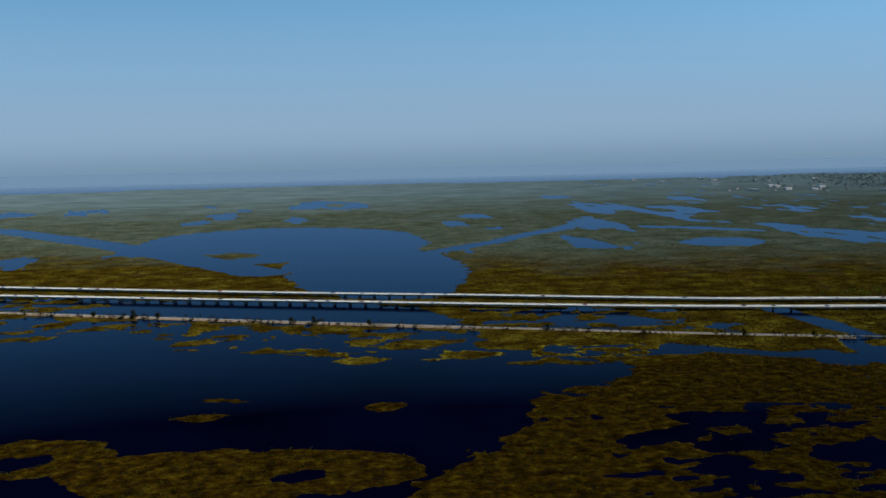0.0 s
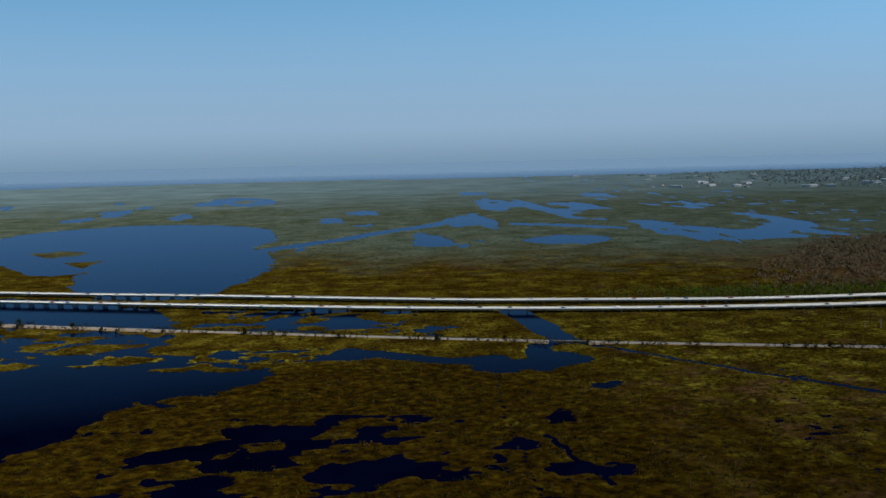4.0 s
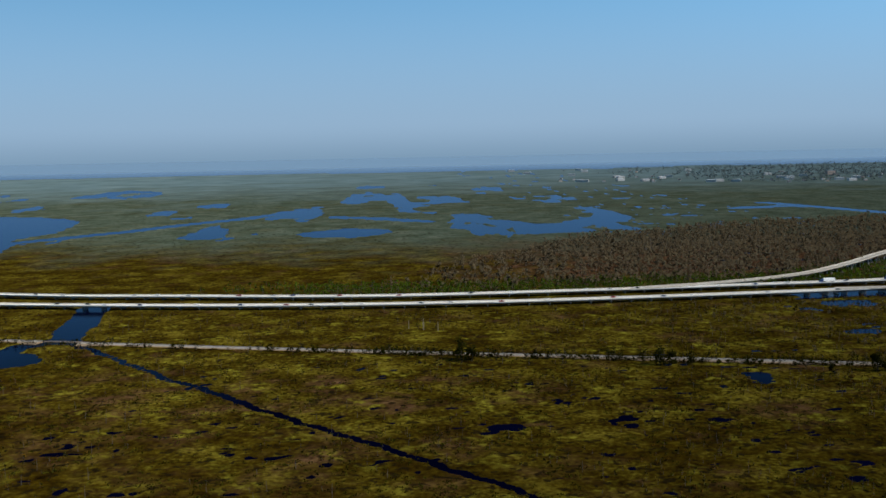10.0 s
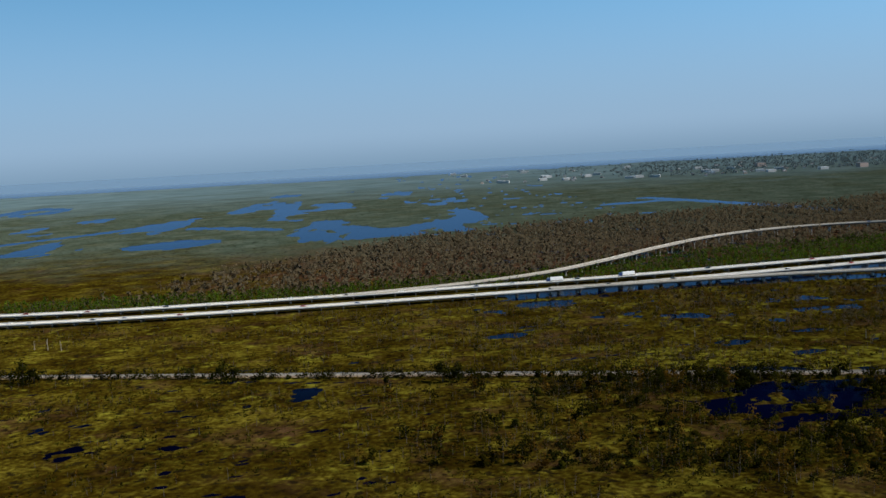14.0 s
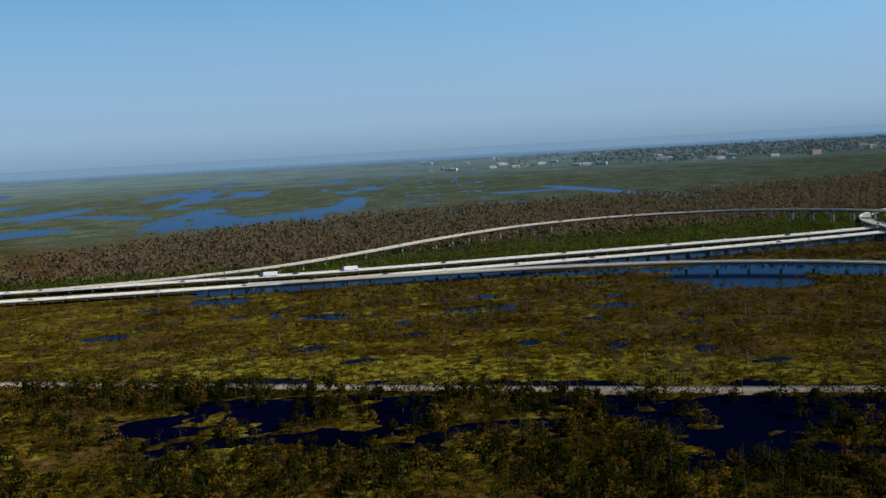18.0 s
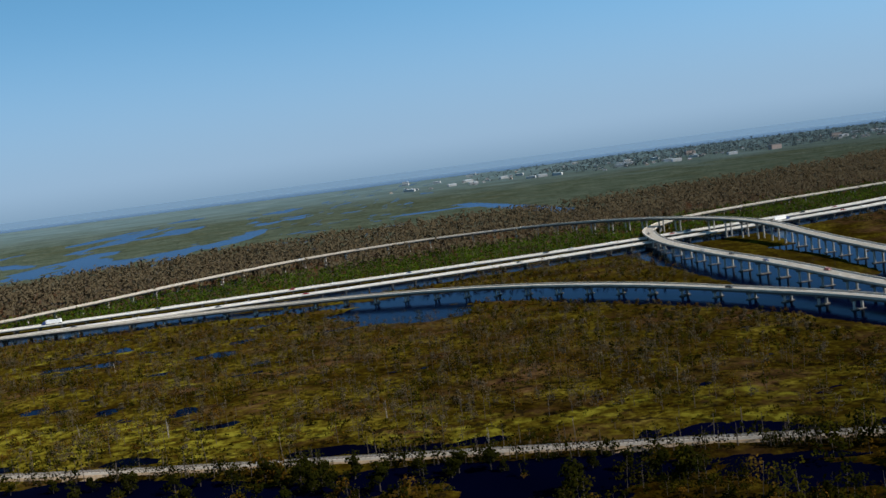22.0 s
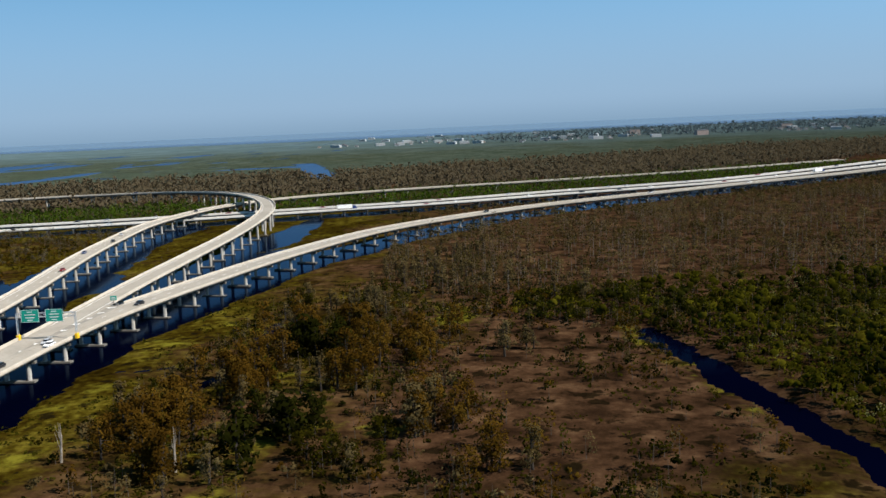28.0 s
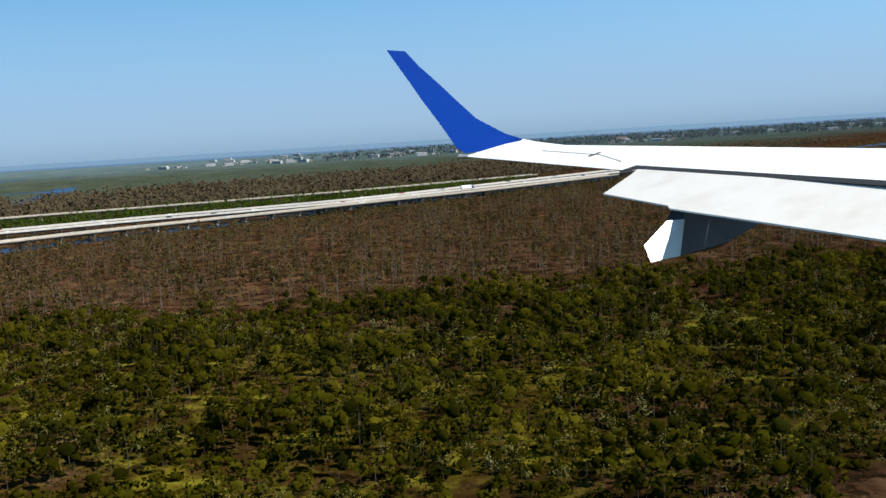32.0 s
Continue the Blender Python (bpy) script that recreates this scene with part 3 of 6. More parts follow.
CHANNELS = ((((196.5, 538.2), (202.9, 494.7), (209.6, 455.8)), 7.0), (((209.6, 457.8), (257.4, 395.3), (295.7, 350.1), (333.0, 305.8), (378.5, 250.5), (430.2, 189.3)), 1.5), (((166.0, 395.0), (164.5,
    372.0), (160.9, 324.3), (161.5, 291.0), (160.1, 266.0)), 0.6), (((171.0, 318.0), (174.7, 302.0), (181.3, 270.0)), 1.2), (((110.0, 452.0), (143.0, 430.0), (170.0, 420.0)), 6.0), (((190.0, 425.0), (195.3, 447.4), (206.0, 458.0)), 6.0),
    (((15.0, 880.0), (95.0, 973.0), (150.0, 1060.0), (195.0, 1110.0)), 11.0), (((180.0, 1090.0), (249.0, 1217.0)), 10.0), (((-112.8, 782.0), (-210.6, 936.6), (-360.1, 1143.5), (-503.7, 1323.8), (-853.5, 1607.6)), 20.0), 
    (((868, 862), (843, 960), (808, 1098), (785, 1170)), 10.0), (((725, 1093), (781, 1107), (808, 1098)), 12.0), (((1022, 352), (1031, 318), (1036, 297), (1042, 270), (1052, 230)), 2.5), (((951,
    316), (954, 333), (953.5, 350), (955, 368)), 1.5), (((933, 334), (943, 335.5), (952, 337)), 0.5))
ISLES_RAMP = ((893, 494, 12, 66, 8), (903, 399, 6.5, 14, 5))


def patch(x, y, cx, cy, rx, ry, turn):
    c, s = math.cos(radians(turn)), math.sin(radians(turn))
    u, v = ((x - cx) * c + (y - cy) * s) / rx, (-(x - cx) * s + (y - cy) * c) / ry
    return (np.sqrt(u * u + v * v) - 1) * min(rx, ry)


def step(v, lo, hi):
    t = np.clip((v - lo) / (hi - lo), 0, 1)
    return t * t * (3 - 2 * t)


def dry_land(x, y):
    """How far a place lies inside the land, in metres; negative in the water."""
    wx = x + 11 * (fbm(x / 26, y / 26, 3) - 0.5) * 2 + 5.5 * (fbm(x / 6, y / 6, 9, 4) - 0.5) * 2
    wy = y + 11 * (fbm(x / 26, y / 26, 5) - 0.5) * 2 + 5.5 * (fbm(x / 6, y / 6, 11, 4) - 0.5) * 2
    d = np.full(np.shape(x), 60.0)
    for p in LAKES:
        d = np.minimum(d, patch(wx, wy, *p))
    for cx, cy, rx, ry, turn in ISLANDS:
        d = np.maximum(d, -patch(x + 0.6 * (wx - x), y + 0.6 * (wy - y), cx, cy, 1.25 * rx, 1.25 * ry, turn))
    # Islets of grass along the railway's side of the lagoon.
    side = rail_y(x) - y
    isle = (fbm(x / 17, y / 11, 15, 4) - 0.60 + 0.12 * (1 - step(side, 8, 70))) * 40
    d = np.where((side > 4) & (side < 85) & (x < 190), np.maximum(d, np.minimum(isle, 3.0)), d)
    sx, sy = x + 0.35 * (wx - x), y + 0.35 * (wy - y)
    rx_, ry_ = x + 0.30 * (wx - x) + 13 * (fbm(x / 7, y / 5, 13, 4) - 0.5), y + 0.30 * (wy - y) + 13 * (fbm(x / 7, y / 5, 14, 4) - 0.5)
    for p in PONDS:
        d = np.minimum(d, patch(rx_, ry_, *p))
    for line, r in CHANNELS:
        d = np.minimum(d, away(sx, sy, np.array(line, float)) - r)
    # A ditch along the foot of the railway bank.
    ditch = np.abs(rail_y(x) - 7.5 - 1.5 * fbm(x / 30, y * 0, 35) - y) - 3.4 * (fbm(x / 16, y * 0, 37) - 0.30) * step(x, 400, 470) * (1 - step(x, 880, 890))
    d = np.minimum(d, np.where((x > 400) & (x < 890), ditch, 60))
    # The dredged canals under the interchange.
    canal = np.minimum(away(sx, sy, LOW["c"]) - 13, np.minimum(away(sx, sy, LOW["d"]) - 8.5, away(sx, sy, LOW["b"]) - 15))
    canal = np.minimum(canal, away(sx, sy, lines["c"]) - 6)
    canal = np.minimum(canal, away(sx, sy, lines["d"]) - 5 - 4 * step(y, 470, 520) * (1 - step(y, 640, 700)))
    canal = np.minimum(canal, np.minimum(patch(sx, sy, 920, 530, 6, 52, 2), patch(sx, sy, 930, 440, 13, 47, 0)))
    canal = np.minimum(canal, np.minimum(patch(sx, sy, 904, 422, 13, 12, 0), patch(sx, sy, 906, 340, 18, 62, 0)))
    canal = np.minimum(canal, np.maximum(away(sx, sy, lines["a"]) - 9, y - 520))
    canal = np.minimum(canal, np.maximum(away(sx, sy, lines["east"]) - 9, 540 - x))
    for p in ISLES_RAMP:
        canal = np.maximum(canal, -patch(sx, sy, *p))
    d = np.minimum(d, canal)
    # Scattered ponds: streaks in the far marsh, ragged pools by the railway and in the near marsh.
    n = fbm(x / 62, y / 150, 21, 6)
    far = step(y, 640, 900) * (1 - step(x, 650, 1050) * 0.9) * (1 - step(y, 1700, 2400))
    d = np.minimum(d, (n - 0.275 - 0.092 * far) * 70 + (1 - far) * 40)
    m = fbm(x / 15, y / 10, 31, 4)
    below = rail_y(x) - y
    pools = step(x, 535, 580) * (1 - step(x, 800, 840)) * step(below, 1, 5) * (1 - step(below, 30, 75)) * 1.05
    pools = np.maximum(pools, step(x, 600, 660) * (1 - step(x, 860, 885)) * step(below, 5, 8) * (1 - step(below, 16, 36)) * 1.12)
    pools = np.maximum(pools, step(x, 535, 590) * (1 - step(x, 860, 885)) * step(-below, 2, 5) * (1 - step(-below, 7, 16)) * 0.95)
    pools = np.maximum(pools, step(x, 20, 50) * (1 - step(x, 170, 215)) * (1 - step(y, 330, 372)) * 0.60)
    pools = np.maximum(pools, step(x, 470, 560) * (1 - step(x, 700, 800)) * step(-below, 5, 30) * 0.42)
    pools = np.maximum(pools, (1 - step(x, 120, 190)) * step(-below, 5, 12) * (1 - step(y - road_y(x), -8, 40)) * 0.8)
    d = np.minimum(d, (m - 0.14 - 0.40 * pools) * 30 + (1 - step(pools, 0.05, 0.3)) * 10)
    specks = step(x, 560, 640) * (1 - step(x, 860, 890)) * step(-below, 8, 20) * (y < 500) + 1.0 * step(x, 180, 260) * (1 - step(x, 480, 560)) * (y < 400)
    d = np.minimum(d, (fbm(x / 5.5, y / 3.6, 33, 3) - (0.21 + 0.05 * (1 - step(x, 500, 580))) * specks) * 12 + (1 - specks) * 4)
    # The open lake behind the marsh.
    shore = 2650 + 400 * (fbm(x / 400, y * 0 + 0.5, 41) - 0.5)
    d = np.minimum(d, shore - y)
    return np.where((y < 237) & (x < 860), np.maximum(d, 8.0), d)


def dryness(x, y):
    """How brown the grass is, from 0 to 0.6."""
    v = 0.12 + 0 * x
    v = v + 0.52 * np.exp(-(((x - 1008) / 24) ** 2 + ((y - 322) / 42) ** 2) * 0.8)
    v = v + (0.22 * step(x, 940, 1000) * step(y, 360, 400) + 0.20 * step(x, 926, 950)) * (1 - step(y - road_y(x), 20, 120))
    v = v + 0.05 * step(x, 300, 480) * (y < 520) * (1 - step(x, 900, 940)) + 0.03 * step(x, 640, 800) * (1 - step(x, 860, 930)) * (y < 540)
    v = v + 0.10 * np.exp(-(((x - 190) / 120) ** 2 + ((y - 750) / 60) ** 2))
    v = v + (0.08 + 0.04 * step(x, 680, 760)) * step(fbm(x / 17, y / 9, 55), 0.50, 0.62) * step(x, 180, 260) * (1 - step(x, 860, 900)) * (y < 525)
    v = v + 0.15 * (1 - step(y, 330, 440)) * (1 - step(x, 250, 450)) * step(x, 40, 120)
    v = v + 0.45 * step(x, 300, 540) * step(y - road_y(x), 60, 95) * (1 - step(y - road_y(x), 300, 380))
    v = v + 0.5 * (patch(x, y, 1184, 296, 14, 8.5, 0) < 0)
    v = v + 0.05 * step(y - road_y(x), 40, 90) * (1 - step(y - road_y(x), 220, 420))
    return v


def mid_haze_share(x, y):
    """Paler grass north of the highway: thin distance haze put into its colour."""
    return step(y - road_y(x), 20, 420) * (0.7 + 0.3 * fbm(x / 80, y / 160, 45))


def lush_share(x, y):
    """Bright young grass on the wet prairie beside the railway and along the canals."""
    t = y - rail_y(x)
    v = 0.60 * step(x, 500, 580) * (1 - step(x, 840, 900)) * (1 - 0.20 * step(x, 690, 770)) * step(t, 1, 6) * (1 - step(t, 28, 62))
    v = np.maximum(v, 0.43 * step(x, 440, 560) * (1 - step(x, 860, 900)) * (1 - 0.35 * step(x, 690, 770)) * step(t, 4, 20) * (y < 520))
    v = np.maximum(v, 0.47 * step(x, 520, 600) * (1 - step(x, 640, 720)) * step(-t, 3, 8))
    v = np.maximum(v, 0.66 * np.exp(-(((x - 989) / 16) ** 2 + ((y - 367) / 15) ** 2)))
    v = np.maximum(v, 0.52 * np.exp(-(away(x, y, np.array(((1019, 362), (1024, 330), (1030, 297)), float)) / 6) ** 2))
    v = np.maximum(v, 0.42 * step(x, 934, 950) * (1 - step(x, 990, 1010)) * (1 - step(y, 400, 440)))
    v = np.maximum(v, 0.50 * step(x, 1040, 1056) * (1 - step(y, 372, 392)))
    v = np.maximum(v, 0.43 * step(x, 150, 220) * (1 - step(x, 540, 600)) * (1 - step(y, 500, 540)))
    v = np.maximum(v, 0.42 * step(x, 926, 934) * (1 - step(x, 942 + 0.05 * (y - 260), 962 + 0.10 * (y - 260))) * (1 - step(y, 400, 440)))
    # A brighter rim of reeds along the lagoon's banks.
    d = dry_land(x, y)
    return np.maximum(v, 0.60 * (d > 0) * (1 - step(d, 1.0, 4.5)) * (1 - step(x, 200, 300)) * (1 - step(y, 440, 560)))


def peat_share(x, y):
    """Dark peaty marsh round the lagoon."""
    swamp = 0.24 * step(x, 680, 780) * (1 - step(x, 870, 905)) * (y < 500) + 0.22 * step(x, 620, 700) * (1 - step(x, 870, 905)) * (y < rail_y(x))
    swamp = swamp + 0.27 * (1 - step(x, 300, 500)) * step(y - road_y(x), 15, 40) * (1 - step(y - road_y(x), 200, 400))
    return swamp + 0.62 * (1 - step(x, 130, 330)) * (1 - step(y, 400, 470)) + 0.36 * step(x, 130, 330) * (1 - step(x, 440, 580)) * (1 - step(y, 285, 365))


def far_haze_share(x, y):
    """Marsh turning blue-grey far out towards the lake: distance haze put into its colour."""
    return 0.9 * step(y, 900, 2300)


# ---- ground and water ----
def ground_height(x, y):
    d = dry_land(x, y)
    z = np.where(d > 0, 0.10 + 0.35 * (1 - np.exp(-d / 2.5)), np.maximum(-1.2, 0.10 + 0.5 * d))
    z = z + np.where(d > 1, (0.16 + 0.29 * step(x, 120, 330)) * (fbm(x / 3.1, y / 3.1, 51, 3) - 0.45) * np.clip(1 - (y - 300) / 700, 0, 1), 0)
    return z


rows_y = [240.0]
while rows_y[-1] < 5400:
    rows_y.append(rows_y[-1] + 1.25 * (rows_y[-1] / 300) ** 1.9)
rows_y = np.array([-5000, -2500, -1000, -400, -100, 50, 120, 160, 190, 205, 215, 222, 228, 232, 235, 237.5] + rows_y)
cols = np.r_[-6, -2, -0.8, -0.3, -0.1, np.linspace(0, 1, 960), 1.1, 1.3, 1.8, 3, 7]
lo, hi = -60 - 0.58 * np.maximum(rows_y, 240), 1120 + 0.60 * np.maximum(rows_y, 240)
gx = lo[:, None] + cols[None, :] * (hi - lo)[:, None]
gy = np.repeat(rows_y[:, None], len(cols), 1)
gz = ground_height(gx, gy)
nr, nc = gx.shape
grid = np.arange(nr * nc).reshape(nr, nc)
quads = np.stack([grid[:-1, :-1], grid[:-1, 1:], grid[1:, 1:], grid[1:, :-1]], -1).reshape(-1, 4)
land_mesh = mesh_of("ground", np.stack([gx, gy, gz], -1).reshape(-1, 3), quads, ["marsh"], smooth=True)
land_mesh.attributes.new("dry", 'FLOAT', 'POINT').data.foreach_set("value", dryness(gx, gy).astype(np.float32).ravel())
land_mesh.attributes.new("mid_haze", 'FLOAT', 'POINT').data.foreach_set("value", mid_haze_share(gx, gy).astype(np.float32).ravel())
for key, share_at in (("lush", lush_share), ("peat", peat_share), ("far_haze", far_haze_share)):
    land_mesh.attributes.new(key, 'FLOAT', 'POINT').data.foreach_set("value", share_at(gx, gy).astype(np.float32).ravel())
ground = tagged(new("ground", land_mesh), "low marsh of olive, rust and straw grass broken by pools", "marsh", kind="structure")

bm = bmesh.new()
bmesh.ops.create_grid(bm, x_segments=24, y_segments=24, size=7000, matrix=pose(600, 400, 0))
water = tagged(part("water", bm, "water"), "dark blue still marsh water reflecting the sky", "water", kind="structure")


# ---- roads on piers ----
SPAN = 12.4


def sweep(line, profile):
    """Vertices and faces of a profile (offset to the right, height) carried along a line of x, y, z, closed at both ends."""
    d = np.gradient(line[:, :2], axis=0)
    d /= np.linalg.norm(d, axis=1)[:, None]
    right = np.stack([d[:, 1], -d[:, 0]], 1)
    k, n = len(profile), len(line)
    verts = np.zeros((n, k, 3))
    for i, (o, h) in enumerate(profile):
        verts[:, i, :2] = line[:, :2] + right * o
        verts[:, i, 2] = line[:, 2] + h
    idx = np.arange(n * k).reshape(n, k)
    faces = np.stack([idx[:-1], np.roll(idx[:-1], -1, 1), np.roll(idx[1:], -1, 1), idx[1:]], -1).reshape(-1, 4)[:, ::-1]
    caps = []
    if k == 4:
        caps = [idx[0], idx[-1][::-1]]
    return verts.reshape(-1, 3), np.vstack([faces] + [c[None] for c in caps])


def swept(name, line, profile, mat, parent, label=""):
    v, f = sweep(line, profile)
    ob = new(name, mesh_of(name, v, f, [mat]))
    ob.parent = parent
    return tagged(ob, label)


def pier_meshes(width, height, wide_foot):
    """Cap, column and footing of one bent, for a deck of that width whose underside is that high."""
    bm = bmesh.new()
    box(bm, width * 0.86, 0.75, 0.5, 0, 0, height - 0.5, 0, 0.05)
    cap = bm
    bm = bmesh.new()
    bmesh.ops.create_cone(bm, cap_ends=True, segments=10, radius1=0.40, radius2=0.38, depth=height - 0.2, matrix=Matrix.Translation((0, 0, (height - 0.4) / 2)))
    col = bm
    bm = bmesh.new()
    box(bm, width * 0.80, 1.3 if wide_foot else 1.0, 0.85, 0, 0, -0.55, 0, 0.06)
    foot = bm
    out = []
    for name, b in (("cap_beam", cap), ("column", col), ("footing", foot)):
        me = bpy.data.meshes.new(name)
        b.to_mesh(me)
        b.free()
        # Caps and footings take the tone darkened for deck shade, columns stay pale.
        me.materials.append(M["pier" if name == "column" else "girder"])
        out.append(me)
    return out


def viaduct(name, points, width, label, category, span=SPAN, wide_foot=True, columns=2, lanes=2, skip=None, reach=(-1e9, 1e9), open_side=None):
    """A road on bents: deck slabs, two parapets, painted lines and piers, each a part of its own."""
    road = thing(name, label, category, "elevated roads of the interchange")
    fine = spline(points, span / 4)
    keep = (fine[:, 1] > reach[0]) & (fine[:, 1] < reach[1])
    fine = fine[keep]
    half = width / 2
    n = (len(fine) - 1) // 4
    for i in range(n):
        seg = fine[4 * i : 4 * i + 5].copy()
        seg[-1] += (seg[-2] - seg[-1]) * 0.005
        swept("deck_slab", seg, ((-half, 0), (half, 0), (half * 0.98, -0.2), (-half * 0.98, -0.2)), "deck", road)
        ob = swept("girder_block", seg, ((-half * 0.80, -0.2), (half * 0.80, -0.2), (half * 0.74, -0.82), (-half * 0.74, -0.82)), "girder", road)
    for side in (-1, 1):
        gap = open_side and open_side.get(side)
        ys = fine[:, 1]
        run = fine if not gap else fine[(ys < gap[0]) | (ys > gap[1])]
        pieces = [run] if not gap else [fine[ys > gap[1]], fine[ys < gap[0]]]
        for piece in pieces:
            if len(piece) > 2:
                a, b = (half - 0.24, half + 0.02) if side > 0 else (-half - 0.02, -half + 0.24)
                swept("parapet", piece, ((a + (0.06 if side > 0 else 0), 0.46), (b - (0.06 if side < 0 else 0), 0.46), (b, -0.14), (a, -0.0)), "parapet", road, "pale concrete parapet")
    for off in (-half + 0.9, half - 0.9):
        swept("edge_line", fine, ((off - 0.06, 0.012), (off + 0.06, 0.012), (off + 0.06, 0.004), (off - 0.06, 0.004)), "paint", road)
    if lanes > 1:
        bm = bmesh.new()
        for i in range(0, len(fine) - 1, 2):
            p, q = Vector(fine[i]), Vector(fine[i + 1])
            q = p + (q - p).normalized() * 1.6
            side = (q - p).cross(Vector((0, 0, 1))).normalized() * 0.055
            for lane in range(1, lanes):
                off = side.normalized() * (-half + 0.9 + (width - 1.8) * lane / lanes)
                bm.faces.new([bm.verts.new(v + off + Vector((0, 0, 0.008))) for v in (p - side, q - side, q + side, p + side)])
        tagged(part("lane_dashes", bm, "paint", road), kind="stuff")
    kinds = {}
    for i in range(n):
        p, q = fine[4 * i], fine[4 * i + 1]
        if skip and skip(p):
            continue
        key = round(p[2] * 4) / 4
        if key not in kinds:
            kinds[key] = pier_meshes(width, key - 0.82, wide_foot)
        cap, col, foot = kinds[key]
        turn = math.degrees(math.atan2(q[1] - p[1], q[0] - p[0])) + 90
        m = pose(p[0], p[1], p[2] - key, 0, 0, turn)
        bent = share("pier", cap, road, m)
        for k in range(columns):
            share("column", col, bent, pose((k - (columns - 1) / 2) * width * 0.5, 0, 0))
        share("footing", foot, bent, pose(0, 0, 0))
    return road


def far_viaduct(name, points, width, label, span, reach):
    """The long low highway: the same parts, slabs of several spans, piers of one mesh each."""
    road = thing(name, label, "highway bridge", "elevated roads of the interchange")
    fine = spline(points, span / 2)
    fine = fine[(fine[:, 0] > reach[0]) & (fine[:, 0] < reach[1])]
    half = width / 2
    for i in range(0, len(fine) - 1, 6):
        seg = fine[i : i + 7].copy()
        swept("deck_slab", seg, ((-half, 0), (half, 0), (half * 0.98, -0.18), (-half * 0.98, -0.18)), "highway", road)
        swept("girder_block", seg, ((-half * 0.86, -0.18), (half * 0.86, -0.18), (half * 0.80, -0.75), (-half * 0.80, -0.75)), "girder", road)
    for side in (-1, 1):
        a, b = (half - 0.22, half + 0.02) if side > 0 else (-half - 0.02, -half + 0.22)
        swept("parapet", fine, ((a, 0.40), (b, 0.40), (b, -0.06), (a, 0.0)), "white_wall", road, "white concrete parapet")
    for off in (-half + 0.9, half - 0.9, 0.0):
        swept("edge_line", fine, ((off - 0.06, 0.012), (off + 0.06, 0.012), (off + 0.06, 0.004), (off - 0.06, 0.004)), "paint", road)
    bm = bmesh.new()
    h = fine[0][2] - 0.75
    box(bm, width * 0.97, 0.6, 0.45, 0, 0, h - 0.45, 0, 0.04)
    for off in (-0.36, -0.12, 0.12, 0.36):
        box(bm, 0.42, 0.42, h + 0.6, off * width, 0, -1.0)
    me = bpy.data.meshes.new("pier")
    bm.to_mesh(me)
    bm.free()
    # These piers also get the tone with deck shade painted in.
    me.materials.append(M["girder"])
    for i in range(0, len(fine) - 1, 2):
        p, q = fine[i], fine[i + 1]
        share("pier", me, road, pose(p[0], p[1], 0, 0, 0, math.degrees(math.atan2(q[1] - p[1], q[0] - p[0])) + 90))
    return road


def near_other(line, r):
    return lambda p: bool(away(np.array(p[0]), np.array(p[1]), line) < r)


far_viaduct("highway_bridge", ROAD_EAST, 5.9, "long low concrete highway bridge crossing the marsh on short piers", 9.8, (-620, 1420))
far_viaduct("highway_bridge", ROAD_WEST, 5.9, "long low concrete highway bridge beside its twin over marsh", 9.8, (-640, 1420))
viaduct("flyover_ramp", RAMP_A, 5.6, "tall curved concrete flyover ramp on slender paired columns", "ramp bridge", lanes=1, skip=near_other(lines["west"], 7.5), open_side={1: (0, 370)})
viaduct("flyover_ramp", RAMP_B, 5.9, "concrete ramp curving over the highway down to the southbound road", "ramp bridge", skip=near_other(lines["west"], 7.5), open_side={1: (-400, 353)})
viaduct("slip_ramp", RAMP_C, 5.2, "concrete slip ramp bending over dark canal water", "ramp bridge", lanes=1, open_side={-1: (100, 353)})
viaduct("slip_ramp", RAMP_D, 7.3, "concrete ramp sweeping from the northbound road to the highway", "ramp bridge", open_side={1: (302, 370)})

# The southbound road is one deck with the slip ramp past its gore.
south_road = thing("southbound_road", "wide concrete southbound bridge deck past the gore", "road bridge", "elevated roads of the interchange")
seg = spline(((908.3, 256, 4.08), (910.0, 200, 4.08), (911.5, 100, 4.08), (911.5, -300, 4.08)), 6)
swept("deck_slab", seg, ((-3.2, 0), (3.0, 0), (3.0, -0.42), (-3.2, -0.42)), "deck", south_road)
swept("parapet", seg, ((2.8, 0.55), (3.02, 0.55), (3.02, -0.25), (2.8, 0.0)), "parapet", south_road)


def gore(tip, left, right, z, n):
    """Painted chevron bars between two lines that part."""
    bm = bmesh.new()
    for i in range(n):
        t = (i + 0.8) / n
        a, b = Vector(tip).lerp(Vector(left), t), Vector(tip).lerp(Vector(right), t)
        along = (Vector(left) + Vector(right)) / 2 - Vector(tip)
        along = along.normalized()
        mid = (a + b) / 2 - along * (b - a).length * 0.35
        for p, q in ((a, mid), (mid, b)):
            bm.faces.new([bm.verts.new((v.x, v.y, z)) for v in (p, q, q + along * 0.75, p + along * 0.75)])
    return bm


marks = thing("gore_markings", "white chevron bars painted where the ramps part", "road marking", kind="structure")
part("chevron_marking", gore((902.3, 312), (891.9, 352), (894.8, 353), 4.17, 9), "paint", marks)
part("chevron_marking", gore((920.9, 327), (919.2, 369), (921.4, 369), 4.33, 8), "paint", marks)
# Decks that fill the wedges between the ramps.
wedge = thing("gore_slab", "concrete deck wedge between two parting ramps", "deck", kind="structure")
